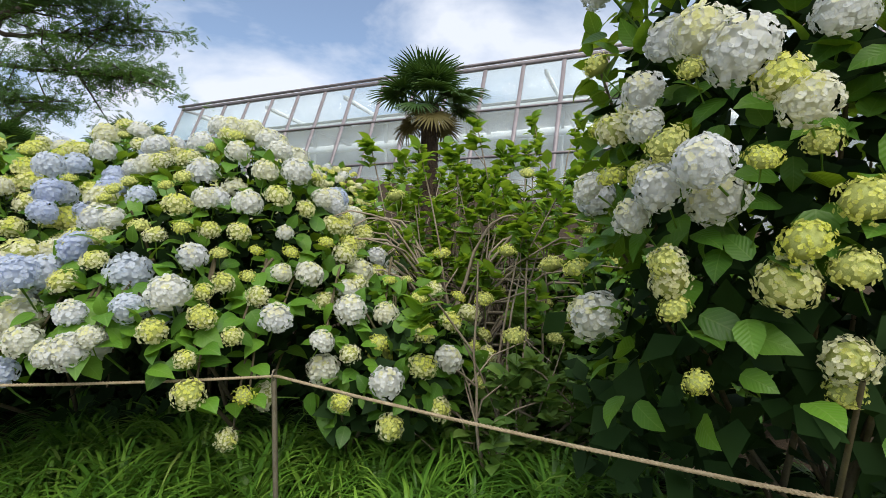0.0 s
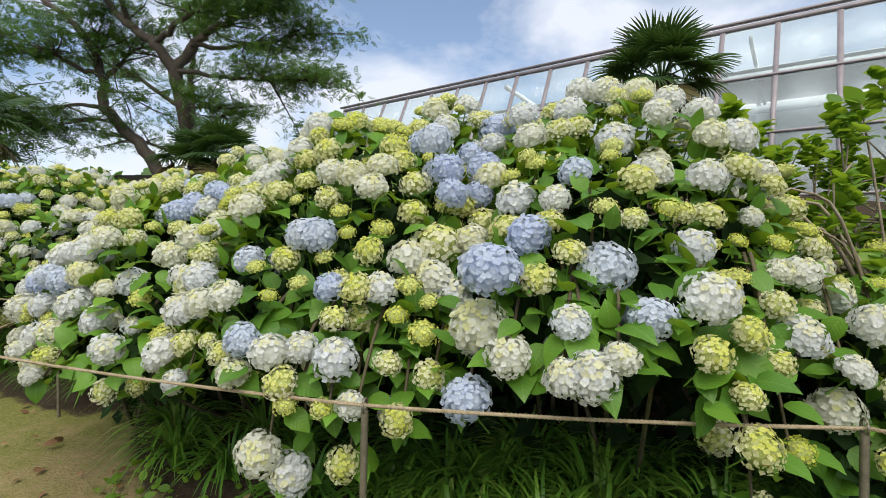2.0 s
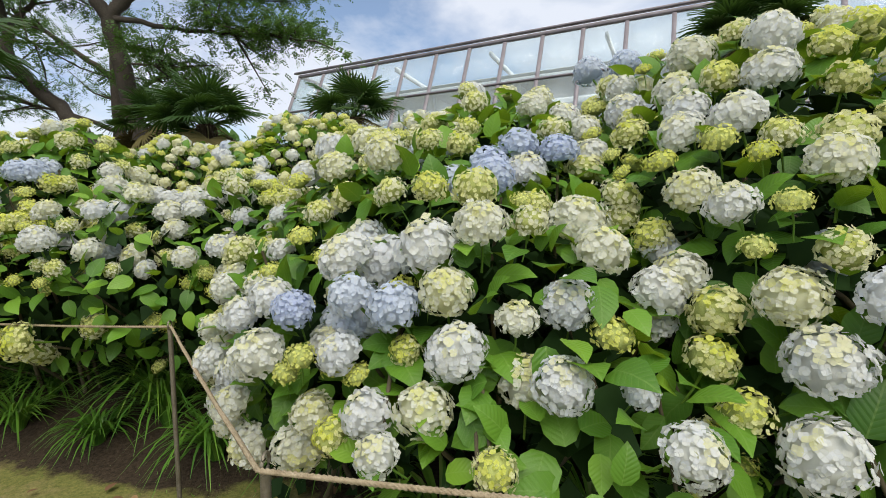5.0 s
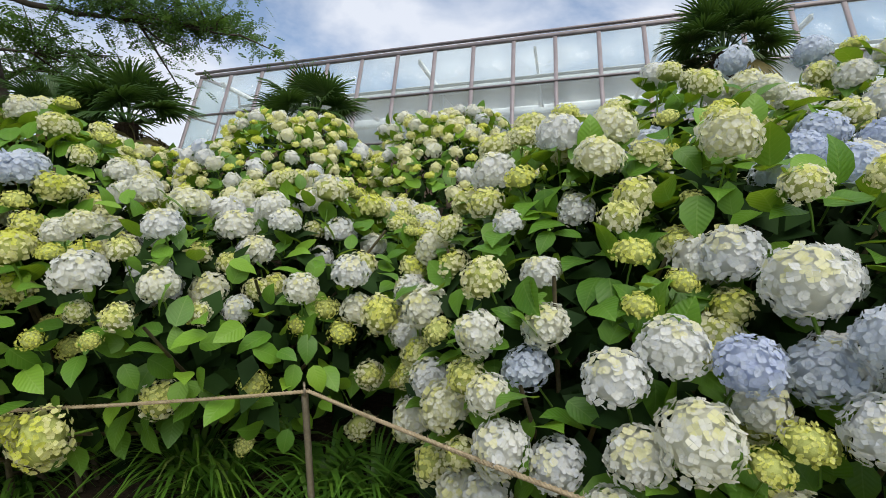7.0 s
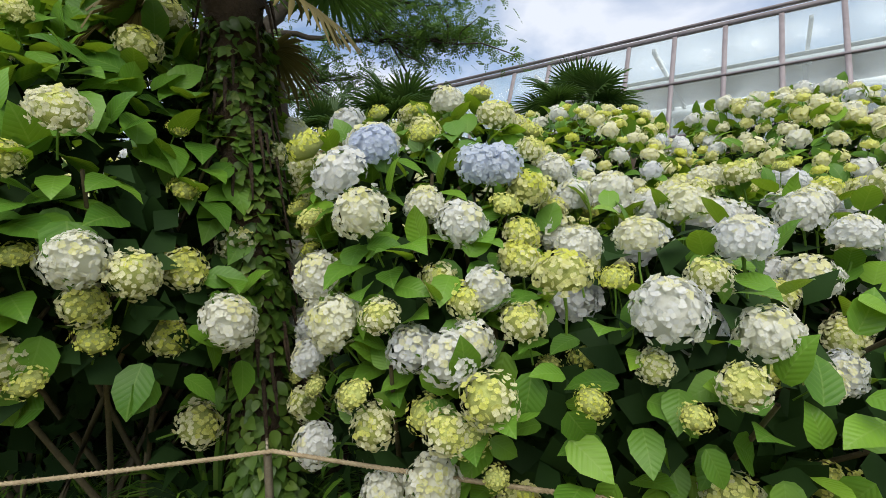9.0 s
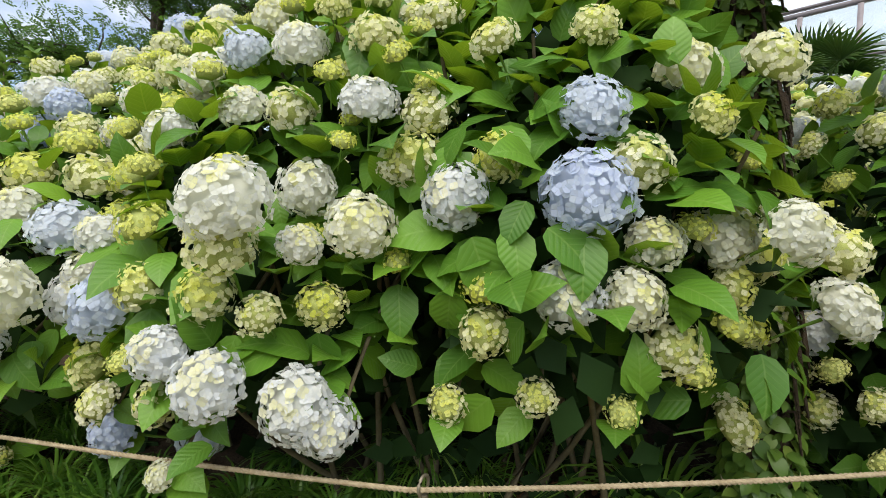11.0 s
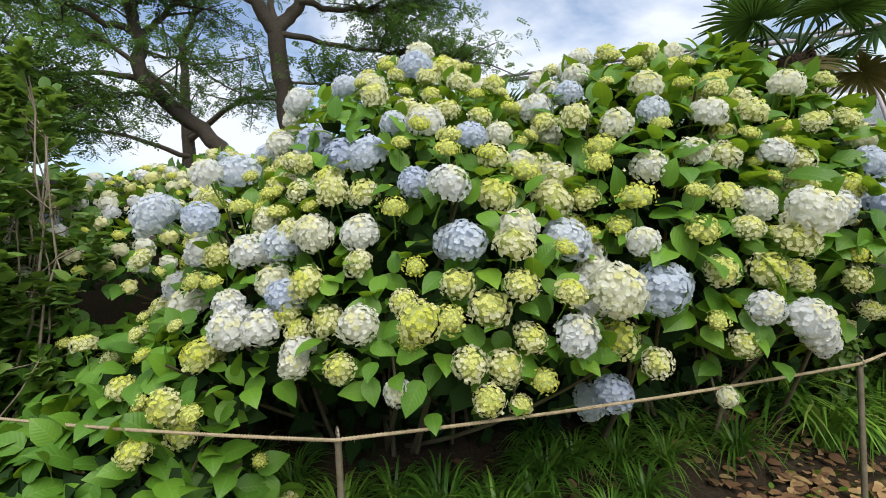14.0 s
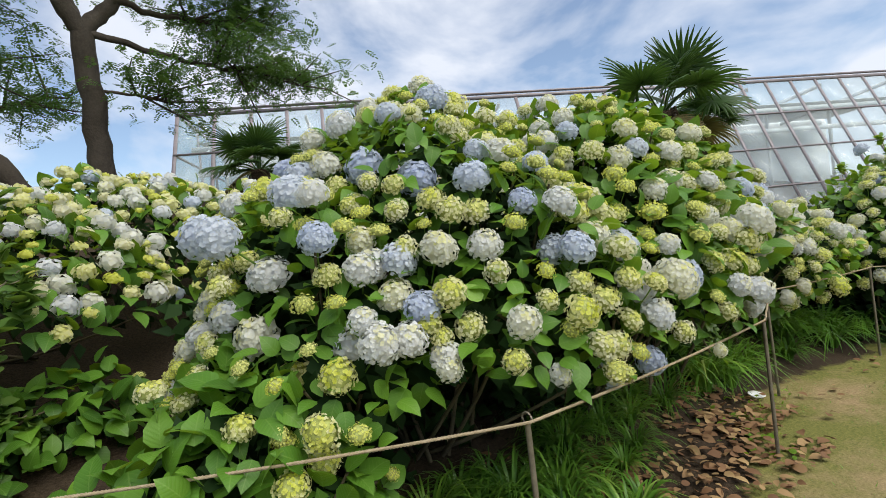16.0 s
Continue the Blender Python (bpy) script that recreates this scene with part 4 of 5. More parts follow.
HEADS["a_edge"] = [
    (0.56, 0.99, 1.70, 0.078, "w"), (0.51, 1.05, 1.76, 0.065, "w"), (0.48, 0.98, 1.47, 0.062, "w"), (0.45, 1.10, 1.43, 0.059, "w"), (0.43, 1.20, 1.37, 0.050, "w"),
    (0.39, 1.40, 1.46, 0.054, "w"), (0.62, 0.95, 1.63, 0.058, "c"), (0.65, 0.92, 1.58, 0.059, "w"), (0.46, 1.09, 1.53, 0.051, "y"), (0.42, 1.29, 1.60, 0.055, "c"),
    (0.46, 1.08, 1.26, 0.048, "c"), (0.47, 1.09, 1.22, 0.048, "c"), (0.47, 1.07, 1.16, 0.041, "y"), (0.75, 0.93, 1.08, 0.054, "c"), (0.76, 0.95, 1.01, 0.039, "y"),
    (0.75, 0.90, 1.39, 0.057, "y"), (0.73, 0.90, 1.26, 0.052, "y"), (0.57, 0.93, 1.47, 0.036, "y"), (0.45, 1.20, 1.68, 0.053, "w"), (0.45, 1.18, 1.59, 0.049, "w"),
]
HEADS["a_edge"] += [
    (0.49, 1.04, 1.68, 0.036, "y"), (0.65, 0.92, 1.31, 0.051, "y"), (0.41, 1.29, 1.48, 0.040, "y"), (0.44, 1.18, 1.47, 0.038, "c"), (0.75, 0.96, 1.77, 0.060, "w"),
]
HEADS["a_fourth"] = [
    (-4.17, 2.82, 0.93, 0.062, "b"), (-4.13, 2.80, 1.03, 0.061, "w"), (-4.28, 2.78, 0.89, 0.053, "w"), (-4.27, 2.73, 0.79, 0.067, "w"), (-4.17, 2.67, 0.77, 0.063, "w"),
    (-3.99, 2.54, 1.03, 0.068, "w"), (-3.90, 2.46, 1.01, 0.059, "b"), (-4.00, 2.46, 0.89, 0.075, "w"), (-4.24, 3.28, 1.14, 0.060, "c"), (-4.13, 3.04, 1.27, 0.048, "w"),
    (-3.93, 3.04, 1.30, 0.058, "w"), (-4.09, 2.92, 1.14, 0.057, "w"), (-4.07, 2.53, 0.84, 0.061, "w"), (-3.86, 2.39, 0.90, 0.045, "y"), (-3.84, 2.41, 0.74, 0.060, "w"),
    (-3.90, 2.47, 0.62, 0.077, "w"),
]
# end of the heads set one by one

hydrangea("a_edge", "tall hydrangea bush with white and lime heads", (0.0, 0.36, 0.32, 0.32), 0.185, HEADS.get("a_edge", ()), leaf=(0.08, 0.12), top_only=1.0)
hydrangea("a_first", "broad hydrangea bush with pale blue and cream heads", (0.02, 0.4, 0.4, 0.18), 0.132, HEADS.get("a_first", ()))
hydrangea("a_back", "shaded leafy hydrangea without many flowers", (0.0, 0.2, 0.3, 0.5), 0.9, singles=40)
hydrangea("a_low", "small hydrangea with cream heads at the edge of the grass", (0.0, 0.4, 0.4, 0.2), 0.17, HEADS.get("a_low", ()), singles=80)
hydrangea("a_second", "dense hydrangea bush covered in cream and white heads", (0.02, 0.4, 0.4, 0.18), 0.126, HEADS.get("a_second", ()))
hydrangea("a_third", "hydrangea bush with large pale blue heads beside the gap", (0.03, 0.42, 0.38, 0.17), 0.126, HEADS.get("a_third", ()))
hydrangea("a_fourth", "low hydrangea bush with blue-white heads leaning on the rope", (0.04, 0.46, 0.36, 0.14), 0.122, HEADS.get("a_fourth", ()))
hydrangea("b_first", "low hydrangea bush with creamy white heads above the rope", (0.0, 0.42, 0.39, 0.19), 0.112, HEADS.get("b_first", ()), top_only=0.98, skirt=0.35)
hydrangea("b_second", "hydrangea bush with white heads beside the ivy palm", (0.0, 0.5, 0.36, 0.14), 0.15, HEADS.get("b_second", ()), top_only=0.7)
hydrangea("c_edge", "leafy hydrangea bush with white heads beside a palm trunk", (0.02, 0.36, 0.38, 0.24), 0.21, HEADS.get("c_edge", ()), leaf=(0.1, 0.15), leaf_gap=0.045)
hydrangea("c_first", "hydrangea bush with cream heads over fallen leaves", (0.05, 0.28, 0.36, 0.31), 0.136, HEADS.get("c_first", ()), leaf=(0.095, 0.14))
hydrangea("c_second", "tall hydrangea bush with lilac-blue and yellow heads", (0.06, 0.3, 0.34, 0.3), 0.128, HEADS.get("c_second", ()))
hydrangea("c_third", "hydrangea bush with blue heads near its top", (0.08, 0.3, 0.34, 0.28), 0.132, HEADS.get("c_third", ()))
hydrangea("c_low", "low leafy hydrangea growing over the rope", (0.0, 0.25, 0.4, 0.35), 0.3, HEADS.get("c_low", ()), leaf=(0.1, 0.15), singles=150)
for hill in ("e_first", "e_second", "e_third", "e_fourth", "e_edge"):
    hydrangea(hill, "hydrangea bush with many cream heads on the bank", (0.005, 0.22, 0.475, 0.3), 0.118, far=True, leaf=(0.12, 0.17))
# f_low is added to cover bright ground where the hollow is only shade
hydrangea("f_low", "leafy filler hydrangea added in the shaded hollow, few heads", (0.0, 0.2, 0.4, 0.4), 0.7, leaf=(0.1, 0.15), singles=60)
hydrangea("f_second", "hydrangea bush with pale yellow heads on the bank", (0.02, 0.3, 0.43, 0.25), 0.14, far=True, leaf=(0.12, 0.17))
hydrangea("f_first", "hydrangea bush with pale heads under the trees", (0.02, 0.3, 0.43, 0.25), 0.14, far=True, leaf=(0.12, 0.17))


# ---- fence ----
POSTS = [(0.95, 0.85), (-0.64, 1.88), (-1.95, 1.755), (-3.83, 2.03), (-4.7, 3.24), (-6.21, 3.46), (-7.3, 3.04), (-9.19, 2.97), (-10.75, 3.78)]
ROPE_Z = 0.79


def fence_posts():
    rod, rf = tube([(0, 0, -0.12), (0, 0, 0.3), (0, 0, ROPE_Z - 0.012)], 0.0105, 10)
    cap, cf = tube([(0, 0, ROPE_Z - 0.013), (0, 0, ROPE_Z - 0.011)], [0.0105, 0.001], 10)
    rv, rq = joined([(rod, rf), (cap, cf)])
    rod_me = mesh_np("rod", rv, [(rq, 0)], STEEL)
    a = np.linspace(0, 2 * np.pi, 17)
    ring, gf = tube(np.stack([0.019 * np.cos(a), 0 * a, ROPE_Z + 0.004 + 0.019 * np.sin(a)], -1), 0.0038, 6)
    ring_me = mesh_np("eyelet", ring, [(gf, 0)], STEEL)
    first = None
    for i, (x, y) in enumerate(POSTS):
        m = pose(x, y, float(ground_z(x, y)), random.uniform(-2, 2), random.uniform(-2, 2), random.uniform(60, 120))
        if first is None:
            first = tagged(new("fence_post"), "thin rusty metal post with an eyelet for rope", "fence post", "rope fence posts")
            part("rod", rod_me, first)
            part("eyelet", ring_me, first, label="bent wire eyelet")
            first.matrix_basis = m
        else:
            copy_thing(first, m)


fence_posts()


def rope():
    line = []
    for (x0, y0), (x1, y1) in zip(POSTS, POSTS[1:]):
        length = math.hypot(x1 - x0, y1 - y0)
        t = np.linspace(0, 1, max(8, int(length * 45)), endpoint=False)
        sag = 0.008 * length
        line.append(np.stack([x0 + (x1 - x0) * t, y0 + (y1 - y0) * t, ROPE_Z - 4 * sag * t * (1 - t)], -1))
    p = np.concatenate(line + [[(*POSTS[-1], ROPE_Z)]])
    s = np.r_[0, np.cumsum(np.linalg.norm(np.diff(p, axis=0), axis=1))]
    fine = np.arange(0, s[-1], 0.011)
    q = np.stack([np.interp(fine, s, p[:, k]) for k in range(3)], -1)
    t = unit(np.gradient(q, axis=0))
    a = unit(np.cross(t, (0, 0, 1.0)))
    b = np.cross(t, a)
    strands = []
    for k in range(3):
        ang = fine * 2 * np.pi / 0.034 + k * 2 * np.pi / 3
        strands.append(tube(q + 0.0032 * (np.cos(ang)[:, None] * a + np.sin(ang)[:, None] * b), 0.0037, 5))
    fuzz = np.random.default_rng(3)
    for i in fuzz.integers(0, len(q), 420):
        tip = q[i] + unit(fuzz.normal(0, 1, 3)) * fuzz.uniform(0.008, 0.017)
        strands.append(tube([q[i], tip], [0.0008, 0.0003], 3))
    v, f = joined(strands)
    me = mesh_np("rope", v, [(f, 0)], ROPE)
    me.polygons.foreach_set("use_smooth", np.ones(len(f), bool))
    tagged(new("rope", me), "frayed twisted jute rope strung through the posts", "rope")


rope()


# ---- grasses under the bushes ----
def tuft_mesh(seed, blades, length):
    r = np.random.default_rng(seed)
    v, f, n = [], [], 0
    for _ in range(blades):
        ang, out = r.uniform(0, 2 * np.pi), r.uniform(0.25, 1.0)
        h, w = length * r.uniform(0.5, 1.05), r.uniform(0.0055, 0.0105)
        d, side = np.array([math.cos(ang), math.sin(ang), 0]), np.array([-math.sin(ang), math.cos(ang), 0])
        t = np.linspace(0, 1, 6)[:, None]
        reach = h * (0.25 + 0.75 * out)
        line = d * (0.03 + reach * t**1.5 * 0.9) + np.array([0, 0, 1.0]) * h * (1.25 * t - (0.55 + 0.65 * out) * t**2.2)
        wide = w * np.array([0.8, 1, 1, 0.85, 0.55, 0.06])[:, None]
        v += [line - side * wide, line + side * wide]
        f.append(np.array([(n + i, n + i + 6, n + i + 7, n + i + 1) for i in range(5)]))
        n += 12
    me = mesh_np("grass_tuft", np.concatenate(v), [(np.concatenate(f), 0)], BLADE)
    me.polygons.foreach_set("use_smooth", np.ones(len(me.polygons), bool))
    return me


TUFTS = [tuft_mesh(s, 105, l) for s, l in ((1, 0.58), (2, 0.66), (3, 0.52), (4, 0.6))]


def grasses():
    r = np.random.default_rng(11)
    rows = []
    for x0, x1, inset, depth, count in ((-2.2, 2.6, -0.34, 1.3, 125), (-4.2, -2.4, 0.12, 0.5, 9), (-6.8, -5.9, 0.1, 0.5, 9), (-5.6, -4.4, 0.15, 0.4, 6), (-9.9, -8.3, 0.16, 0.7, 30), (-8.3, -7.2, 0.5, 0.55, 13), (-11.4, -9.9, -0.1, 0.6, 12)):
        x = r.uniform(x0, x1, count * 6)
        y = bed_edge(x) + inset + r.uniform(0, depth, len(x))
        keep = poisson(np.stack([x, y, 0 * x], -1), 0.17)[:count]
        rows += list(zip(x[keep], y[keep]))
    for x, y in rows:
        m = pose(x, y, float(ground_z(x, y)) - 0.01, r.uniform(-6, 6), r.uniform(-6, 6), r.uniform(0, 360)) @ Matrix.Scale(r.uniform(0.75, 1.12) * (0.68 if x < -7 else 1.0), 4)
        ob = new("grass_tuft", TUFTS[r.integers(4)])
        ob.matrix_basis = m
        tagged(ob, "arching dark green lily-turf tuft on soil", "grass tuft", "grass tufts under the bushes")


grasses()


def ground_litter():
    r = np.random.default_rng(5)
    spots = []
    for x0, x1, y0, y1, count in ((-8.5, -6.9, 2.85, 3.5, 380), (-7.5, -6.5, 3.2, 4.1, 420), (-8.7, -7.9, 3.3, 3.9, 120), (-9.6, -8.2, 2.6, 3.3, 260), (-6.7, -4.8, 3.0, 3.5, 25), (-3.4, -1.8, 1.9, 2.5, 40), (-4.6, -3.4, 2.3, 3.3, 26), (-2.2, -0.4, 1.55, 2.1, 40)):
        x, y = r.uniform(x0, x1, count), r.uniform(y0, y1, count)
        spots.append(np.stack([x, y, ground_z(x, y) + r.uniform(0.02, 0.045, count)], -1))
    p = np.concatenate(spots)
    away = unit(np.stack([r.normal(0, 1, len(p)), r.normal(0, 1, len(p)), r.normal(0, 0.15, len(p))], -1))
    up = unit(np.stack([r.normal(0, 0.35, len(p)), r.normal(0, 0.35, len(p)), np.ones(len(p))], -1))
    fr = frames_for(p, away, up, r.uniform(0.028, 0.08, len(p)))
    tagged(new("fallen_leaves", foliage_mesh("fallen_leaves", fr, DRY)), "dry brown and yellow leaves scattered on the ground", "fallen leaves", kind="stuff")
    # low weeds on the soil
    n = 590
    x = np.concatenate([r.uniform(-3.6, -2.0, 260), r.uniform(-7.4, -6.2, 90), r.uniform(-1.9, 0.3, 240)])
    y = bed_edge(x) + r.uniform(-0.28, 0.35, n)
    q = np.stack([x, y, ground_z(x, y) + r.uniform(0.0, 0.05, n)], -1)
    away = unit(np.stack([r.normal(0, 1, n), r.normal(0, 1, n), r.uniform(0.1, 0.9, n)], -1))
    fr = frames_for(q, away, unit(np.stack([r.normal(0, 0.4, n), r.normal(0, 0.4, n), np.ones(n)], -1)), r.uniform(0.025, 0.06, n))
    tagged(new("ground_weeds", foliage_mesh("ground_weeds", fr, SHRUB_LEAF)), "small green weeds growing at the bed's edge", "weeds", kind="stuff")
    n = 5200
    x, y = r.uniform(-11, -1.5, n), r.uniform(0.8, 4.2, n)
    keep = (y < bed_edge(x) + 0.15) & (np.sin(2.1 * x + 0.7) * np.sin(2.6 * y + x) > -0.35)
    x, y = x[keep], y[keep]
    blade_v, blade_f = np.array([(-0.08, 0, 0), (0.08, 0, 0), (0.03, 0.6, 0.5), (-0.03, 0.6, 0.5)]), np.array([(0, 1, 2, 3)])
    away = np.stack([r.normal(0, 1, len(x)), r.normal(0, 1, len(x)), 0 * x], -1)
    fr = frames_for(np.stack([x, y, ground_z(x, y)], -1), away, np.tile((0, 0, 1.0), (len(x), 1)), r.uniform(0.012, 0.032, len(x)))
    v, f = spread(blade_v, blade_f, fr)
    tagged(new("short_grass", mesh_np("short_grass", v, [(f, 0)], BLADE)), "thin short grass on the trodden path", "grass", kind="stuff")


ground_litter()


def paper_scrap():
    """A crumpled white paper plate."""
    r = np.random.default_rng(9)
    a = np.linspace(0, 2 * np.pi, 24, endpoint=False)
    rings = [np.stack([q * np.cos(a) * (1 + 0.06 * np.sin(3 * a)), 0.7 * q * np.sin(a), h + 0.006 * r.random(24)], -1) for q, h in ((0.02, 0.01), (0.06, 0.008), (0.085, 0.022), (0.083, 0.026), (0.055, 0.013), (0.02, 0.014))]
    v = np.concatenate(rings)
    f = np.array([(i * 24 + j, i * 24 + (j + 1) % 24, (i + 1) * 24 + (j + 1) % 24, (i + 1) * 24 + j) for i in range(5) for j in range(24)])
    ob = new("paper_plate", mesh_np("paper_plate", v, [(f, 0)], WHITE_STEEL))
    ob.matrix_basis = pose(-6.36, 3.55, float(ground_z(-6.36, 3.55)) - 0.002, 4, 3, 30)
    tagged(ob, "crumpled white paper plate lying on the soil", "litter")


paper_scrap()


# ---- bare shrubs ----
def bare_shrub(name, base, spread_xy, height, stems, leaves, label, seed, buds=0, leaf_low=0.5, mat=SHRUB_LEAF):
    """Leggy branches with tufts of leaves at their ends."""
    r = np.random.default_rng(seed)
    base = np.array(base, float)
    thing = holder(name, base, label, "shrub")
    frames = []
    for _ in range(stems):
        s = np.array([r.uniform(-0.3, 0.3) * spread_xy[0], r.uniform(-0.3, 0.3) * spread_xy[1], -0.02])
        e = np.array([r.uniform(-1, 1) * spread_xy[0], r.uniform(-1, 1) * spread_xy[1], height * r.uniform(0.45, 1.0)])
        t = np.linspace(0, 1, 9)[:, None]
        k = s * 0.4 + e * 0.6 + np.array([r.normal(0, 0.15), r.normal(0, 0.15), -0.25 * height])
        line = (1 - t) ** 2 * s + 2 * t * (1 - t) * k + t**2 * e + r.normal(0, 0.012, (9, 3))
        pieces = [tube(line, np.linspace(0.012, 0.004, 9), 5)]
        ends = [line[-1]]
        for _ in range(4):
            j = r.integers(3, 8)
            tip = line[j] + unit(r.normal(0, 1, 3) + (0, -0.2, 0.8)) * r.uniform(0.15, 0.45)
            pieces.append(tube([line[j], (line[j] + tip) / 2 + r.normal(0, 0.03, 3), tip], [0.006, 0.005, 0.003], 4))
            ends.append(tip)
        v, f = joined(pieces)
        part("branch", mesh_np("branch", v, [(f, 0)], TWIG), thing)
        for tip in ends:
            if r.random() > leaves or tip[2] < leaf_low * height:
                continue
            k = r.integers(20, 32)
            down = r.uniform(0, 0.2, k)[:, None] * (0, 0, -1.0)
            out = unit(np.stack([r.normal(0, 1, k), r.normal(0, 1, k), r.uniform(0.1, 0.9, k)], -1))
            frames.append(frames_for(tip + down, out, unit(r.normal(0, 0.3, (k, 3)) + (0, 0, 1)), r.uniform(0.06, 0.115, k)))
    part("foliage", foliage_mesh("foliage", np.concatenate(frames), mat), thing, kind="stuff")
    for _ in range(buds):
        m = Matrix.Translation((r.uniform(-1, 1) * spread_xy[0], r.uniform(-1, 0.2) * spread_xy[1], height * r.uniform(0.4, 0.85))) @ pose(0, 0, 0, r.uniform(-20, 20), r.uniform(-20, 20), r.uniform(0, 360)) @ Matrix.Scale(r.uniform(0.05, 0.07), 4)
        part("flower_head", KINDS["y"][r.integers(3)], thing, m)
    return thing


bare_shrub("leggy_shrub", (0.1, 3.3, 0.0), (0.65, 0.55), 2.0, 30, 0.9, "leggy half-bare hydrangea with twisted grey branches", 31, 7, 0.58)
bare_shrub("leggy_shrub", (0.75, 3.9, 0.0), (0.8, 0.6), 2.45, 34, 0.95, "tall leafy shrub with grey stems", 32, 4, 0.4)
bare_shrub("leggy_shrub", (-0.5, 4.3, 0.15), (0.7, 0.5), 1.9, 16, 0.8, "leggy half-bare hydrangea with thin twigs", 33, 3, 0.4)
bare_shrub("leggy_shrub", (0.3, 2.5, 0.0), (0.3, 0.3), 1.55, 8, 0.9, "upright leggy hydrangea with fresh green leaf tufts", 38, 5, 0.6)
bare_shrub("leggy_shrub", (-11.28, 4.95, 0.3), (0.45, 0.5), 2.35, 46, 1.0, "tall green shrub with grey stems and no flowers", 34, 0, 0.12, mat=DULL_LEAF)
bare_shrub("leggy_shrub", (-12.1, 5.4, 0.4), (0.75, 0.6), 2.4, 46, 1.0, "tall green shrub with grey stems under the trees", 39, 0, 0.1, mat=DULL_LEAF)
bare_shrub("leggy_shrub", (-11.5, 4.25, 0.1), (0.7, 0.5), 1.35, 40, 0.9, "dark green shrub without flowers under the trees", 35, 0, 0.1, mat=DULL_LEAF)
bare_shrub("leggy_shrub", (1.2, 3.2, 0.0), (0.8, 0.5), 1.0, 16, 0.9, "low leafy undergrowth in the shade", 36, 0, 0.05, mat=DULL_LEAF)
bare_shrub("leggy_shrub", (0.4, 2.75, 0.0), (0.7, 0.4), 0.75, 18, 0.95, "low leafy undergrowth in the shade", 37, 1, 0.05, mat=DULL_LEAF)


def tangled_branches():
    """Old grey branches lying nearly level inside the half-bare shrubs."""
    r = np.random.default_rng(71)
    base = np.array([0.1, 3.05, 0.1])
    thing = holder("bare_branches", base, "tangle of old grey bare branches inside the shrubs", "bare branches")
    for i in range(34):
        s = np.array([r.uniform(-0.15, 0.15), r.uniform(-0.1, 0.1), 0.0])
        side = -1 if i % 3 else 1
        e = np.array([side * r.uniform(0.35, 1.0), r.uniform(-0.45, 0.2), r.uniform(0.75, 1.35)])
        k = np.array([e[0] * 0.15, e[1] * 0.3, e[2] + r.uniform(0.05, 0.35)])
        t = np.linspace(0, 1, 11)[:, None]
        line = (1 - t) ** 2 * s + 2 * t * (1 - t) * k + t**2 * e + r.normal(0, 0.012, (11, 3))
        v, f = tube(line, np.linspace(r.uniform(0.009, 0.018), 0.004, 11), 5)
        part("branch", mesh_np("branch", v, [(f, 0)], TWIG), thing)


tangled_branches()


def slatted_rack():
    """A low rack of thin level bars behind the shrubs."""
    base = np.array([0.2, 3.35, float(ground_z(0.2, 3.35))])
    rack = holder("slatted_rack", base, "grey slatted metal rack half hidden behind shrubs", "rack")
    for k in range(9):
        v, f = beam((-0.55, 0, 0.42 + 0.075 * k), (0.85, 0.05, 0.42 + 0.075 * k), 0.03, 0.022)
        part("slat", mesh_np("slat", v, [(f, 0)], STEEL), rack)
    for x in (-0.5, 0.15, 0.8):
        v, f = beam((x, 0.035, -0.05), (x, 0.035, 1.08), 0.03, 0.03, (1, 0, 0))
        part("post", mesh_np("post", v, [(f, 0)], STEEL), rack)


slatted_rack()


# ---- palms ----
def frond_mesh(name, mat, seed, reach=0.5, stalk=0.5, parts_n=30):
    r = np.random.default_rng(seed)
    t = np.linspace(0, 1, 6)
    pv, pf = tube(np.stack([0 * t, stalk * t, 0.1 * np.sin(t * 2.2)], -1), np.linspace(0.014, 0.008, 6), 5)
    hub = np.array([0, stalk, 0.1 * math.sin(2.2)])
    v, f, n = [pv], [pf], len(pv)
    for k in range(parts_n):
        ang = radians(-128 + 256 * k / (parts_n - 1)) + r.normal(0, 0.02)
        d, side = np.array([math.sin(ang), math.cos(ang), 0]), np.array([math.cos(ang), -math.sin(ang), 0])
        long = reach * (1 - 0.18 * abs(ang) / 2.2) * r.uniform(0.93, 1.05)
        s = np.array([0.02, 0.4, 0.72, 1.0])
        line = hub + d * (long * s)[:, None] + np.array([0, 0, 1.0]) * (0.1 * s - (0.2 + 0.12 * r.random()) * s**3.0)[:, None] * reach
        wide = np.array([0.004, 0.02, 0.017, 0.002])[:, None]
        ridge = line + np.array([0, 0, 0.01])
        v.append(np.concatenate([line - side * wide, ridge, line + side * wide]))
        f += [np.array([(n + i, n + i + 4, n + i + 5, n + i + 1) for i in range(3)]), np.array([(n + i + 4, n + i + 8, n + i + 9, n + i + 5) for i in range(3)])]
        n += 12
    return mesh_np(name, np.concatenate(v), [(np.concatenate(f), 0)], mat)


FRONDS = [frond_mesh("frond", PALM, s) for s in (1, 2, 3)]
OLD_FRONDS = [frond_mesh("old_frond", OLD_PALM, s) for s in (4, 5)]


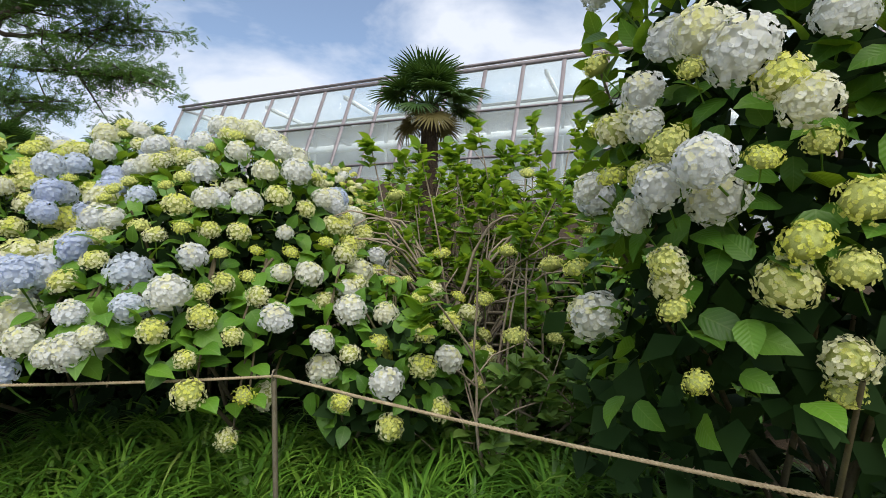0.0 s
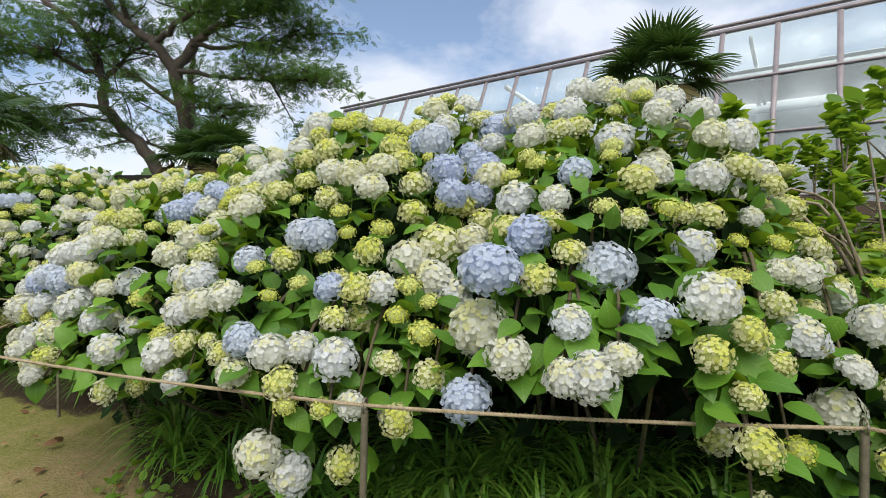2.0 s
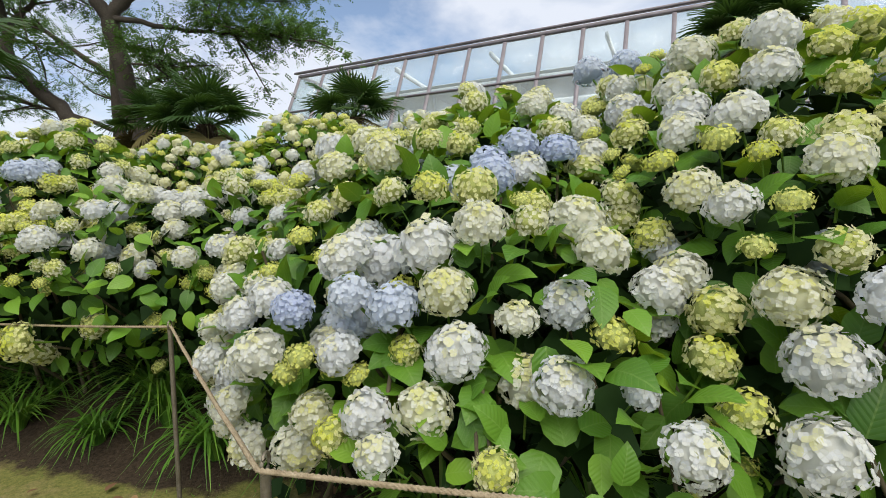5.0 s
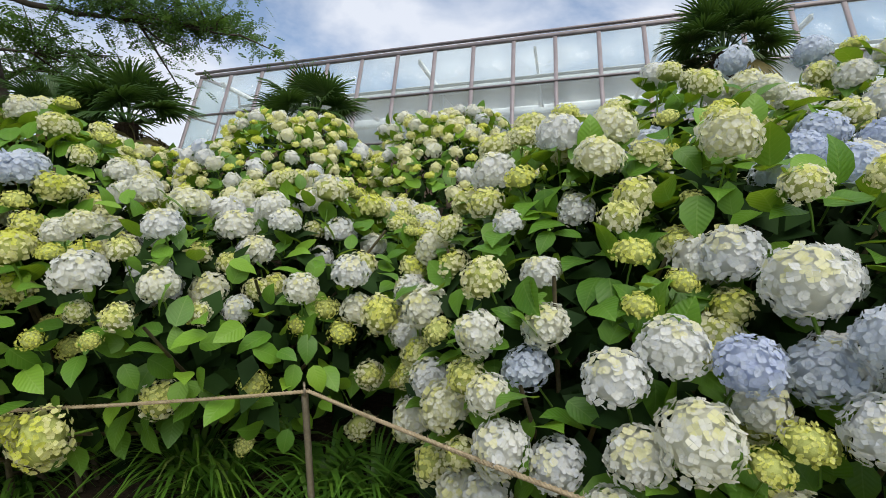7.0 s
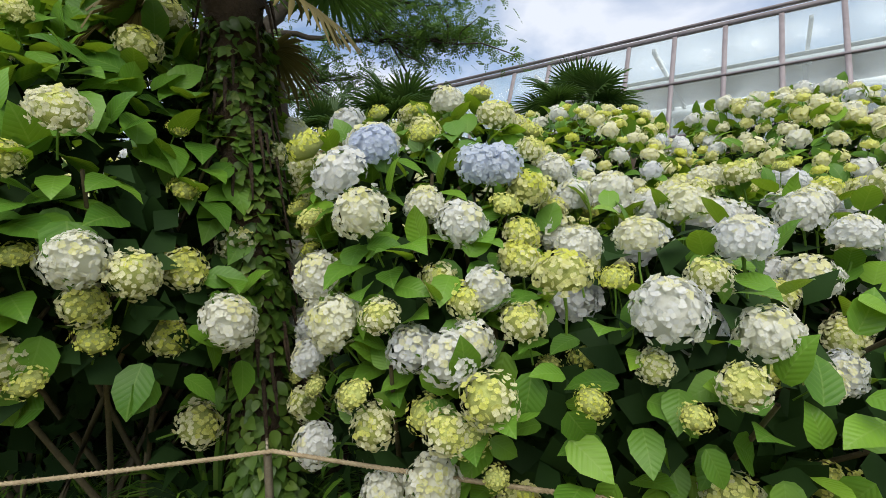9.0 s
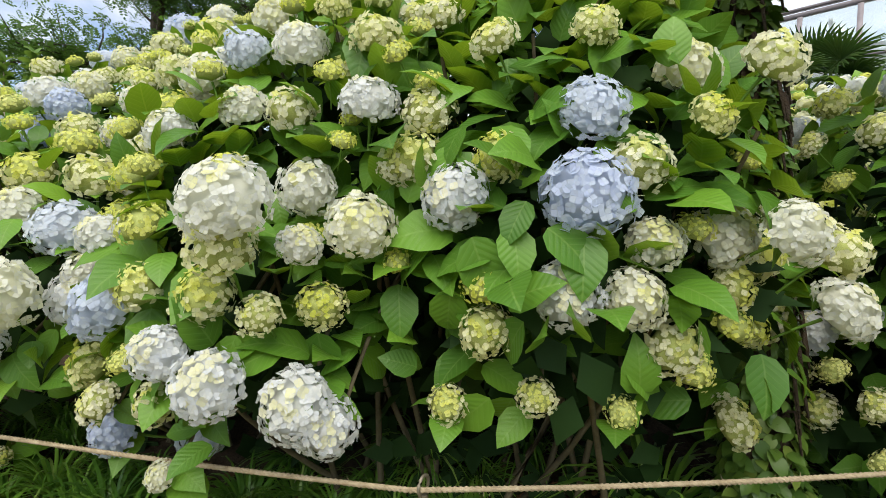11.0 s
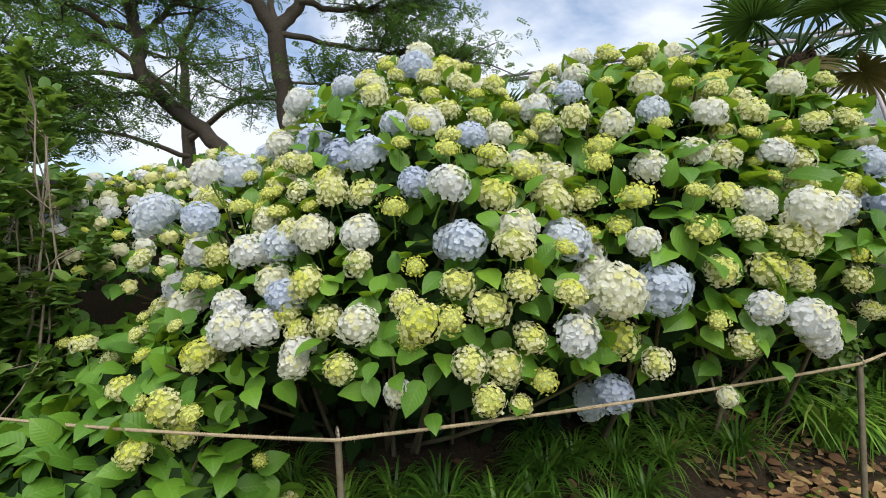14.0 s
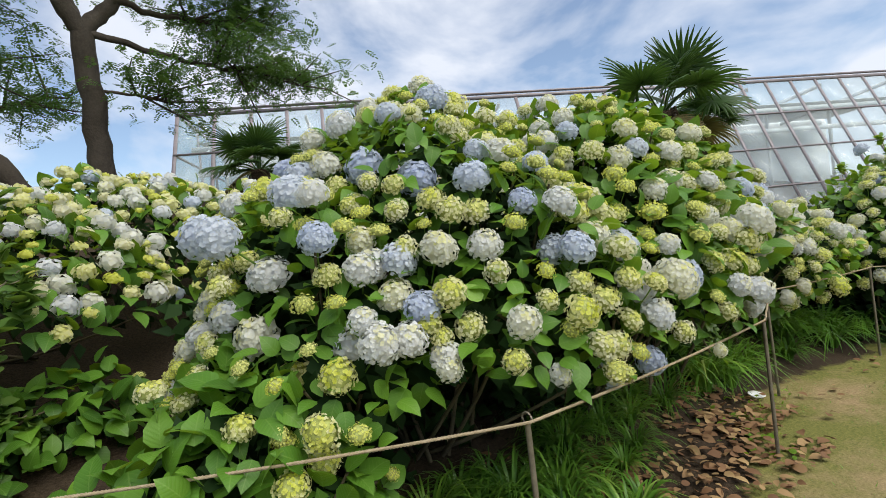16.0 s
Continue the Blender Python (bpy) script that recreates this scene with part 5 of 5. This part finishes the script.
def fan_palm(base, crown, radius, label, seed, count=18, old=5, thick=0.1, ivy=False, lift=0.35):
    """base, crown: foot of the trunk and heart of the crown. radius: reach of the fronds."""
    r = np.random.default_rng(seed)
    base, crown = np.array(base, float), np.array(crown, float)
    palm = holder("fan_palm", base, label, "palm tree", "fan palms")
    t = np.linspace(0, 1, 26)[:, None]
    line = (crown - base) * t
    line[0, 2] -= 0.1
    rad = thick * (1 + 0.08 * np.sin(np.arange(26) * 2.1)) * np.linspace(0.95, 1.15, 26)
    v, f = tube(line, rad, 14)
    v = v + unit(v - np.repeat(line, 14, 0)) * r.normal(0, 0.07 * thick, (len(v), 1))
    pieces = [(v, f)]
    for _ in range(120):
        k = r.uniform(0.3, 1.0)
        ang = r.uniform(0, 2 * np.pi)
        d = np.array([math.cos(ang), math.sin(ang), 0])
        s = (crown - base) * k + d * thick * 0.9
        pieces.append(tube([s, s + d * 0.05 + (0, 0, 0.02), s + d * 0.07 + (0, 0, -0.1)], [0.01, 0.008, 0.003], 4))
    v, f = joined(pieces)
    part("trunk", mesh_np("trunk", v, [(f, 0)], FIBRE), palm, label="trunk wrapped in brown fibre")
    for i in range(count + old):
        aged = i >= count
        ang = i * 2.39996 + r.normal(0, 0.2)
        tilt = r.uniform(-25, 5) - 25 if aged else 78 - 92 * (i / count) ** 0.8 + r.normal(0, 6)
        m = Matrix.Translation(Vector(crown - base)) @ pose(0, 0, 0, 0, 0, math.degrees(ang)) @ pose(0, 0.03, 0, tilt, r.normal(0, 14), 0) @ Matrix.Scale(radius * r.uniform(0.88, 1.08), 4)
        part("old_frond" if aged else "frond", (OLD_FRONDS if aged else FRONDS)[r.integers(2 if aged else 3)], palm, m, "withered brown fan leaf" if aged else "")
    if ivy:
        n = 2600
        h, ang = r.uniform(0.02, 0.93, n), r.uniform(0, 2 * np.pi, n)
        d = np.stack([np.cos(ang), np.sin(ang), 0 * ang], -1)
        p = (crown - base) * h[:, None] + d * (thick * r.uniform(1.0, 1.25, n))[:, None]
        away = unit(d * 0.45 + np.stack([r.normal(0, 0.5, n), r.normal(0, 0.5, n), -np.abs(r.normal(0.6, 0.4, n))], -1))
        part("ivy", foliage_mesh("ivy", frames_for(p, away, unit(d + (0, 0, 0.4)), r.uniform(0.035, 0.068, n)), IVY), palm, label="ivy climbing the trunk", kind="stuff")


fan_palm((-6.43, 3.86, 0.0), (-6.58, 3.95, 2.24), 0.64, "fan palm with an ivy-covered trunk among hydrangeas", 41, 13, 4, 0.085, True)
fan_palm((-0.06, 6.95, 1.0), (-0.06, 6.9, 3.2), 0.8, "fan palm with a shaggy brown trunk by the greenhouse", 42, 24, 3, 0.11)
fan_palm((-4.9, 8.3, 1.4), (-4.9, 8.3, 2.66), 0.76, "short fan palm behind the hydrangea bank", 43, 18, 4, 0.1)
fan_palm((-7.05, 8.3, 1.4), (-7.05, 8.3, 2.6), 0.86, "low fan palm behind the hydrangea bank", 44, 18, 4, 0.1)
fan_palm((-8.3, 9.2, 1.7), (-8.3, 9.2, 2.75), 0.82, "low fan palm under the tree", 45, 16, 4, 0.1)


# ---- trees ----
def limb(points, r0, r1, seed):
    """A branch through a few points, rounded off and slightly crooked."""
    r = np.random.default_rng(seed)
    p = np.array(points, float)
    s = np.linspace(0, len(p) - 1, 6 * (len(p) - 1) + 1)
    q = np.stack([np.interp(s, np.arange(len(p)), p[:, k]) for k in range(3)], -1)
    for _ in range(3):
        q[1:-1] = (q[:-2] + 2 * q[1:-1] + q[2:]) / 4
    q[1:-1] += r.normal(0, 0.02, (len(q) - 2, 3))
    return q, np.linspace(r0, r1, len(q))


def spray():
    """A feathered leaf: pairs of narrow leaflets along a drooping rib."""
    v, f = [], []
    for k in range(9):
        side, at = (0, 1.0) if k == 8 else ((-1) ** k, 0.18 + 0.21 * (k // 2))
        root = np.array([0, at * 0.86, -0.22 * at * at])
        d = np.array([0, 1.0, -0.3]) if side == 0 else np.array([side * 0.92, 0.38, -0.12])
        long = 0.34 * (1 - 0.45 * abs(at - 0.5))
        w = np.array([-d[1], d[0], 0.0]) * 0.085 if side else np.array([0.085, 0, 0])
        n = len(v)
        v += [root, root + d * long * 0.5 + w, root + d * long, root + d * long * 0.5 - w]
        f.append((n, n + 1, n + 2, n + 3))
    return np.array(v), np.array(f)


SPRAY_V, SPRAY_F = spray()


def feathery_tree(base, limbs, label, seed, leaf_count=64, leaf_size=(0.15, 0.27)):
    """limbs: (points from the base, start radius, end radius, number of side twigs)."""
    r = np.random.default_rng(seed)
    base = np.array(base, float)
    tree = holder("tree", base, label, "tree")
    wood, frames = [], []
    for i, (pts, r0, r1, twigs) in enumerate(limbs):
        q, rad = limb(pts, r0, r1, seed + i)
        q = q - base
        wood.append(tube(q, rad, 9))
        for _ in range(twigs):
            j = r.integers(len(q) // 2, len(q))
            d = unit(unit(q[-1] - q[len(q) // 2]) * 0.7 + r.normal(0, 0.75, 3) * (1, 1, 0.45) + (0, 0, 0.12))
            far = r.uniform(0.6, 1.5)
            tip = q[j] + d * far + (0, 0, -0.05 * far)
            mid = (q[j] + tip) / 2 + r.normal(0, 0.08, 3)
            wood.append(tube([q[j], mid, tip], [min(rad[j], 0.03), 0.016, 0.006], 4))
            for c in (0.4, 0.62, 0.82, 1.0):
                at = q[j] + (tip - q[j]) * c
                k = int(leaf_count * r.uniform(0.12, 0.3))
                p = at + r.normal(0, 1, (k, 3)) * (0.27, 0.27, 0.06)
                away = unit(r.normal(0, 1, (k, 3)) * (1, 1, 0.35) + (0, 0, -0.25))
                frames.append(frames_for(p, away, unit(r.normal(0, 0.35, (k, 3)) + (0, 0, 1)), r.uniform(*leaf_size, k)))
    v, f = joined(wood)
    me = mesh_np("trunk", v, [(f, 0)], BARK)
    me.polygons.foreach_set("use_smooth", np.ones(len(f), bool))
    part("trunk", me, tree, label="dark forked trunk and limbs")
    v, f = spread(SPRAY_V, SPRAY_F, np.concatenate(frames))
    part("crown", mesh_np("crown", v, [(f, 0)], TREE_LEAF), tree, label="layered feathery green leaves", kind="stuff")


F = (-10.23, 11.0, 5.22)
feathery_tree((-10.15, 11.7, 2.6), [
    ([(-10.12, 11.75, 2.5), (-10.18, 11.4, 3.8), F], 0.2, 0.16, 0),
    ([F, (-10.6, 10.8, 5.8), (-11.3, 10.7, 6.3), (-11.8, 10.6, 6.8), (-12.0, 10.4, 7.6)], 0.14, 0.05, 16),
    ([F, (-9.8, 11.1, 5.8), (-9.4, 11.1, 6.2), (-8.5, 11.2, 6.5), (-7.6, 11.2, 6.9), (-6.8, 11.3, 7.5)], 0.13, 0.03, 26),
    ([(-10.6, 10.8, 5.8), (-9.8, 10.5, 6.1), (-8.8, 10.3, 6.4), (-7.8, 10.0, 6.8)], 0.08, 0.025, 18),
    ([F, (-9.4, 11.1, 5.1), (-8.5, 11.2, 4.95), (-7.6, 11.4, 5.1), (-6.7, 11.5, 4.9)], 0.06, 0.015, 24),
    ([(-9.8, 11.0, 5.8), (-9.0, 11.3, 5.8), (-8.3, 11.7, 6.0), (-7.2, 12.0, 6.3)], 0.06, 0.02, 20),
    ([(-10.2, 11.3, 4.4), (-9.6, 11.2, 4.4), (-9.0, 11.0, 4.15)], 0.03, 0.012, 9),
    ([F, (-10.4, 11.8, 6.2), (-10.2, 12.6, 7.4)], 0.09, 0.03, 12),
    ([(-11.3, 10.7, 6.3), (-10.9, 10.0, 7.2), (-10.0, 9.4, 8.2)], 0.07, 0.03, 14),
], "spreading tree with a forked trunk and feathery leaves", 51)
L = (-12.75, 11.4, 4.55)
feathery_tree((-11.2, 11.6, 2.6), [
    ([(-11.0, 11.6, 2.5), (-11.55, 11.55, 3.4), L, (-12.65, 11.35, 5.25), (-12.8, 11.2, 6.0), (-13.3, 11.1, 6.7), (-14.2, 11.0, 7.3)], 0.17, 0.05, 10),
    ([(-12.7, 11.4, 5.2), (-12.3, 11.6, 5.8), (-11.7, 11.8, 6.4)], 0.07, 0.03, 12),
    ([(-12.65, 11.35, 5.3), (-13.4, 11.2, 5.6), (-14.1, 11.0, 6.0), (-14.9, 10.8, 6.3)], 0.07, 0.02, 18),
    ([L, (-13.6, 11.2, 4.6), (-14.7, 10.9, 4.3)], 0.06, 0.015, 14),
    ([(-12.7, 11.4, 5.0), (-12.2, 11.3, 4.9), (-11.7, 11.2, 4.7)], 0.03, 0.012, 9),
    ([(-12.8, 11.3, 5.3), (-12.6, 11.1, 5.8), (-12.3, 11.0, 6.6)], 0.06, 0.02, 10),
    ([(-12.2, 11.5, 4.1), (-12.7, 11.0, 4.2), (-13.4, 10.6, 3.9)], 0.04, 0.012, 9),
], "leaning tree with a low forked trunk", 52)
feathery_tree((-15.0, 9.9, 2.0), [
    ([(-15.0, 9.9, 1.9), (-15.0, 9.8, 3.4), (-15.1, 9.7, 5.0), (-15.0, 9.6, 6.4)], 0.2, 0.06, 26),
    ([(-15.0, 9.8, 2.8), (-14.3, 9.3, 3.1), (-13.4, 8.9, 3.2)], 0.08, 0.02, 24),
    ([(-15.0, 9.8, 3.2), (-14.2, 9.6, 3.8), (-13.2, 9.3, 4.1)], 0.08, 0.02, 22),
    ([(-15.0, 9.8, 3.8), (-15.6, 9.0, 4.3), (-16.2, 8.4, 4.4)], 0.08, 0.02, 22),
    ([(-15.0, 9.7, 4.6), (-14.4, 9.1, 5.2), (-13.6, 8.8, 5.5)], 0.07, 0.02, 20),
    ([(-15.0, 9.8, 2.6), (-15.3, 9.0, 2.9), (-15.4, 8.2, 3.0)], 0.07, 0.02, 22),
], "dense evergreen tree beyond the shrubs", 53, 58)
feathery_tree((-13.2, 15.5, 2.8), [
    ([(-13.2, 15.5, 2.7), (-13.1, 15.3, 4.6), (-13.0, 15.0, 6.6)], 0.2, 0.08, 10),
    ([(-13.1, 15.3, 4.2), (-12.0, 14.8, 4.9), (-10.9, 14.4, 5.2)], 0.09, 0.03, 16),
    ([(-13.1, 15.2, 5.2), (-14.2, 14.6, 6.2), (-15.4, 14.2, 6.8)], 0.09, 0.03, 16),
    ([(-13.0, 15.0, 6.6), (-12.2, 14.4, 7.6), (-11.4, 14.0, 8.4)], 0.08, 0.03, 14),
    ([(-13.1, 15.3, 3.8), (-14.4, 14.9, 4.3), (-15.8, 14.6, 4.6)], 0.07, 0.02, 14),
], "green tree behind the leaning trunk", 54, 46)


def far_woods():
    r = np.random.default_rng(61)
    n = 5000
    x = r.uniform(-60, -9, n)
    y = 24 + r.uniform(0, 3, n) - 0.2 * (x + 9)
    top = 4.4 + 0.7 * np.sin(0.7 * x) + 0.5 * np.sin(1.9 * x + 1)
    z = ground_z(x, y) + (top - 2.8) * r.random(n) ** 0.6
    p = np.stack([x, y, z], -1)
    fr = frames_for(p, unit(r.normal(0, 1, (n, 3))), unit(r.normal(0, 1, (n, 3)) + (0, -0.5, 0.8)), r.uniform(0.6, 1.0, n))
    tagged(new("far_woods", foliage_mesh("far_woods", fr, TREE_LEAF)), "dark line of distant trees", "trees", kind="stuff")


far_woods()


# ---- greenhouse ----
def greenhouse():
    start, along = np.array([-8.27, 16.8, 5.63]), np.array([0.906, -0.424, 0.0])
    out = np.array([-0.424, -0.906, 0.0])
    bay, bays, down = 0.965, 27, (0.0, 1.2, 2.4, 3.6, 4.5)

    def spot(k, drop, proud=0.0):
        return start + along * bay * k + (out * 0.47 - (0, 0, 1.0)) * drop + unit(out + (0, 0, 0.47)) * proud

    base = start * (1, 1, 0) + (0, 0, float(ground_z(0, 16)))
    house = holder("greenhouse", base, "long greenhouse with a sloping glass front and grey-violet frame", "greenhouse")

    def add(name, pieces, mat, label=""):
        v, f = joined(pieces)
        return part(name, mesh_np(name, v - base, [(f, 0)], mat), house, label=label)

    for k in range(bays + 1):
        add("mullion", [beam(spot(k, 0), spot(k, 4.5), 0.045, 0.09, along)], FRAME)
    for d in down:
        add("rail", [beam(spot(-0.03, d, 0.004), spot(bays + 0.03, d, 0.004), 0.045 if d else 0.09, 0.08, out)], FRAME)
    add("gutter", [beam(spot(-0.2, -0.1, 0.05), spot(bays + 0.2, -0.1, 0.05), 0.11, 0.05)], FRAME, "dark roof edge gutter")
    for k in range(bays):
        for d0, d1 in zip(down, down[1:]):
            q = np.array([spot(k + 0.03, d0 + 0.03), spot(k + 0.97, d0 + 0.03), spot(k + 0.97, d1 - 0.03), spot(k + 0.03, d1 - 0.03)])
            v = np.concatenate([q, q + unit(out + (0, 0, 0.47)) * 0.008])
            f = np.array([(0, 1, 2, 3), (7, 6, 5, 4), (0, 4, 5, 1), (1, 5, 6, 2), (2, 6, 7, 3), (3, 7, 4, 0)])
            pane = part("pane", mesh_np("pane", v - base, [(f, 0)], GLASS), house)
            pane.visible_shadow = False
    inward = -out
    back = lambda k, z, d: start * (1, 1, 0) + along * bay * k + inward * d + (0, 0, z)  # noqa: E731
    add("back_wall", [beam(back(0, 3.6, 5.0), back(bays, 3.6, 5.0), 0.1, 3.9)], WHITE_STEEL, "pale rear wall")
    add("shade_screen", [beam(back(0.05, 5.2, 3.2), back(bays, 5.2, 3.2), 3.4, 0.02)], WHITE_STEEL, "white shade cloth under the roof")
    for k in range(0, bays, 3):
        add("truss", [beam(back(k + 0.5, 5.45, 0.2), back(k + 0.5, 5.1, 4.9), 0.07, 0.12), beam(back(k + 0.5, 4.7, 0.6), back(k + 0.5, 5.3, 2.2), 0.05, 0.06), beam(back(k + 0.5, 1.9, 2.6), back(k + 0.5, 5.2, 2.6), 0.09, 0.09, along)], WHITE_STEEL, "white inner truss")
    for z, d in ((4.85, 0.9), (4.2, 1.3)):
        add("inner_beam", [beam(back(0, z, d), back(bays, z, d), 0.08, 0.16)], WHITE_STEEL, "white inner beam")
    low = spot(0, 4.5), spot(bays, 4.5)
    add("plinth", [beam((low[0][0], low[0][1], 0.6), (low[1][0], low[1][1], 0.6), 0.2, 1.1)], CONCRETE, "concrete base wall")
    # glazed end wall
    a, b, c, d = spot(0, 0), spot(0, 3.6), back(0, 2.0, 5.0), back(0, 5.63, 5.0)
    end = np.array([a, b, c, d])
    v = np.concatenate([end, end - along * 0.01])
    f = np.array([(0, 1, 2, 3), (7, 6, 5, 4), (0, 4, 5, 1), (1, 5, 6, 2), (2, 6, 7, 3), (3, 7, 4, 0)])
    part("end_pane", mesh_np("end_pane", v - base, [(f, 0)], GLASS), house).visible_shadow = False
    add("end_bar", [beam(a, d, 0.08, 0.08), beam(spot(0, 1.2), back(0, 4.43, 5.0), 0.05, 0.05), beam(back(0, 2.0, 1.6), back(0, 5.6, 1.6), 0.06, 0.06, along), beam(back(0, 2.0, 3.2), back(0, 5.6, 3.2), 0.06, 0.06, along)], FRAME)


greenhouse()
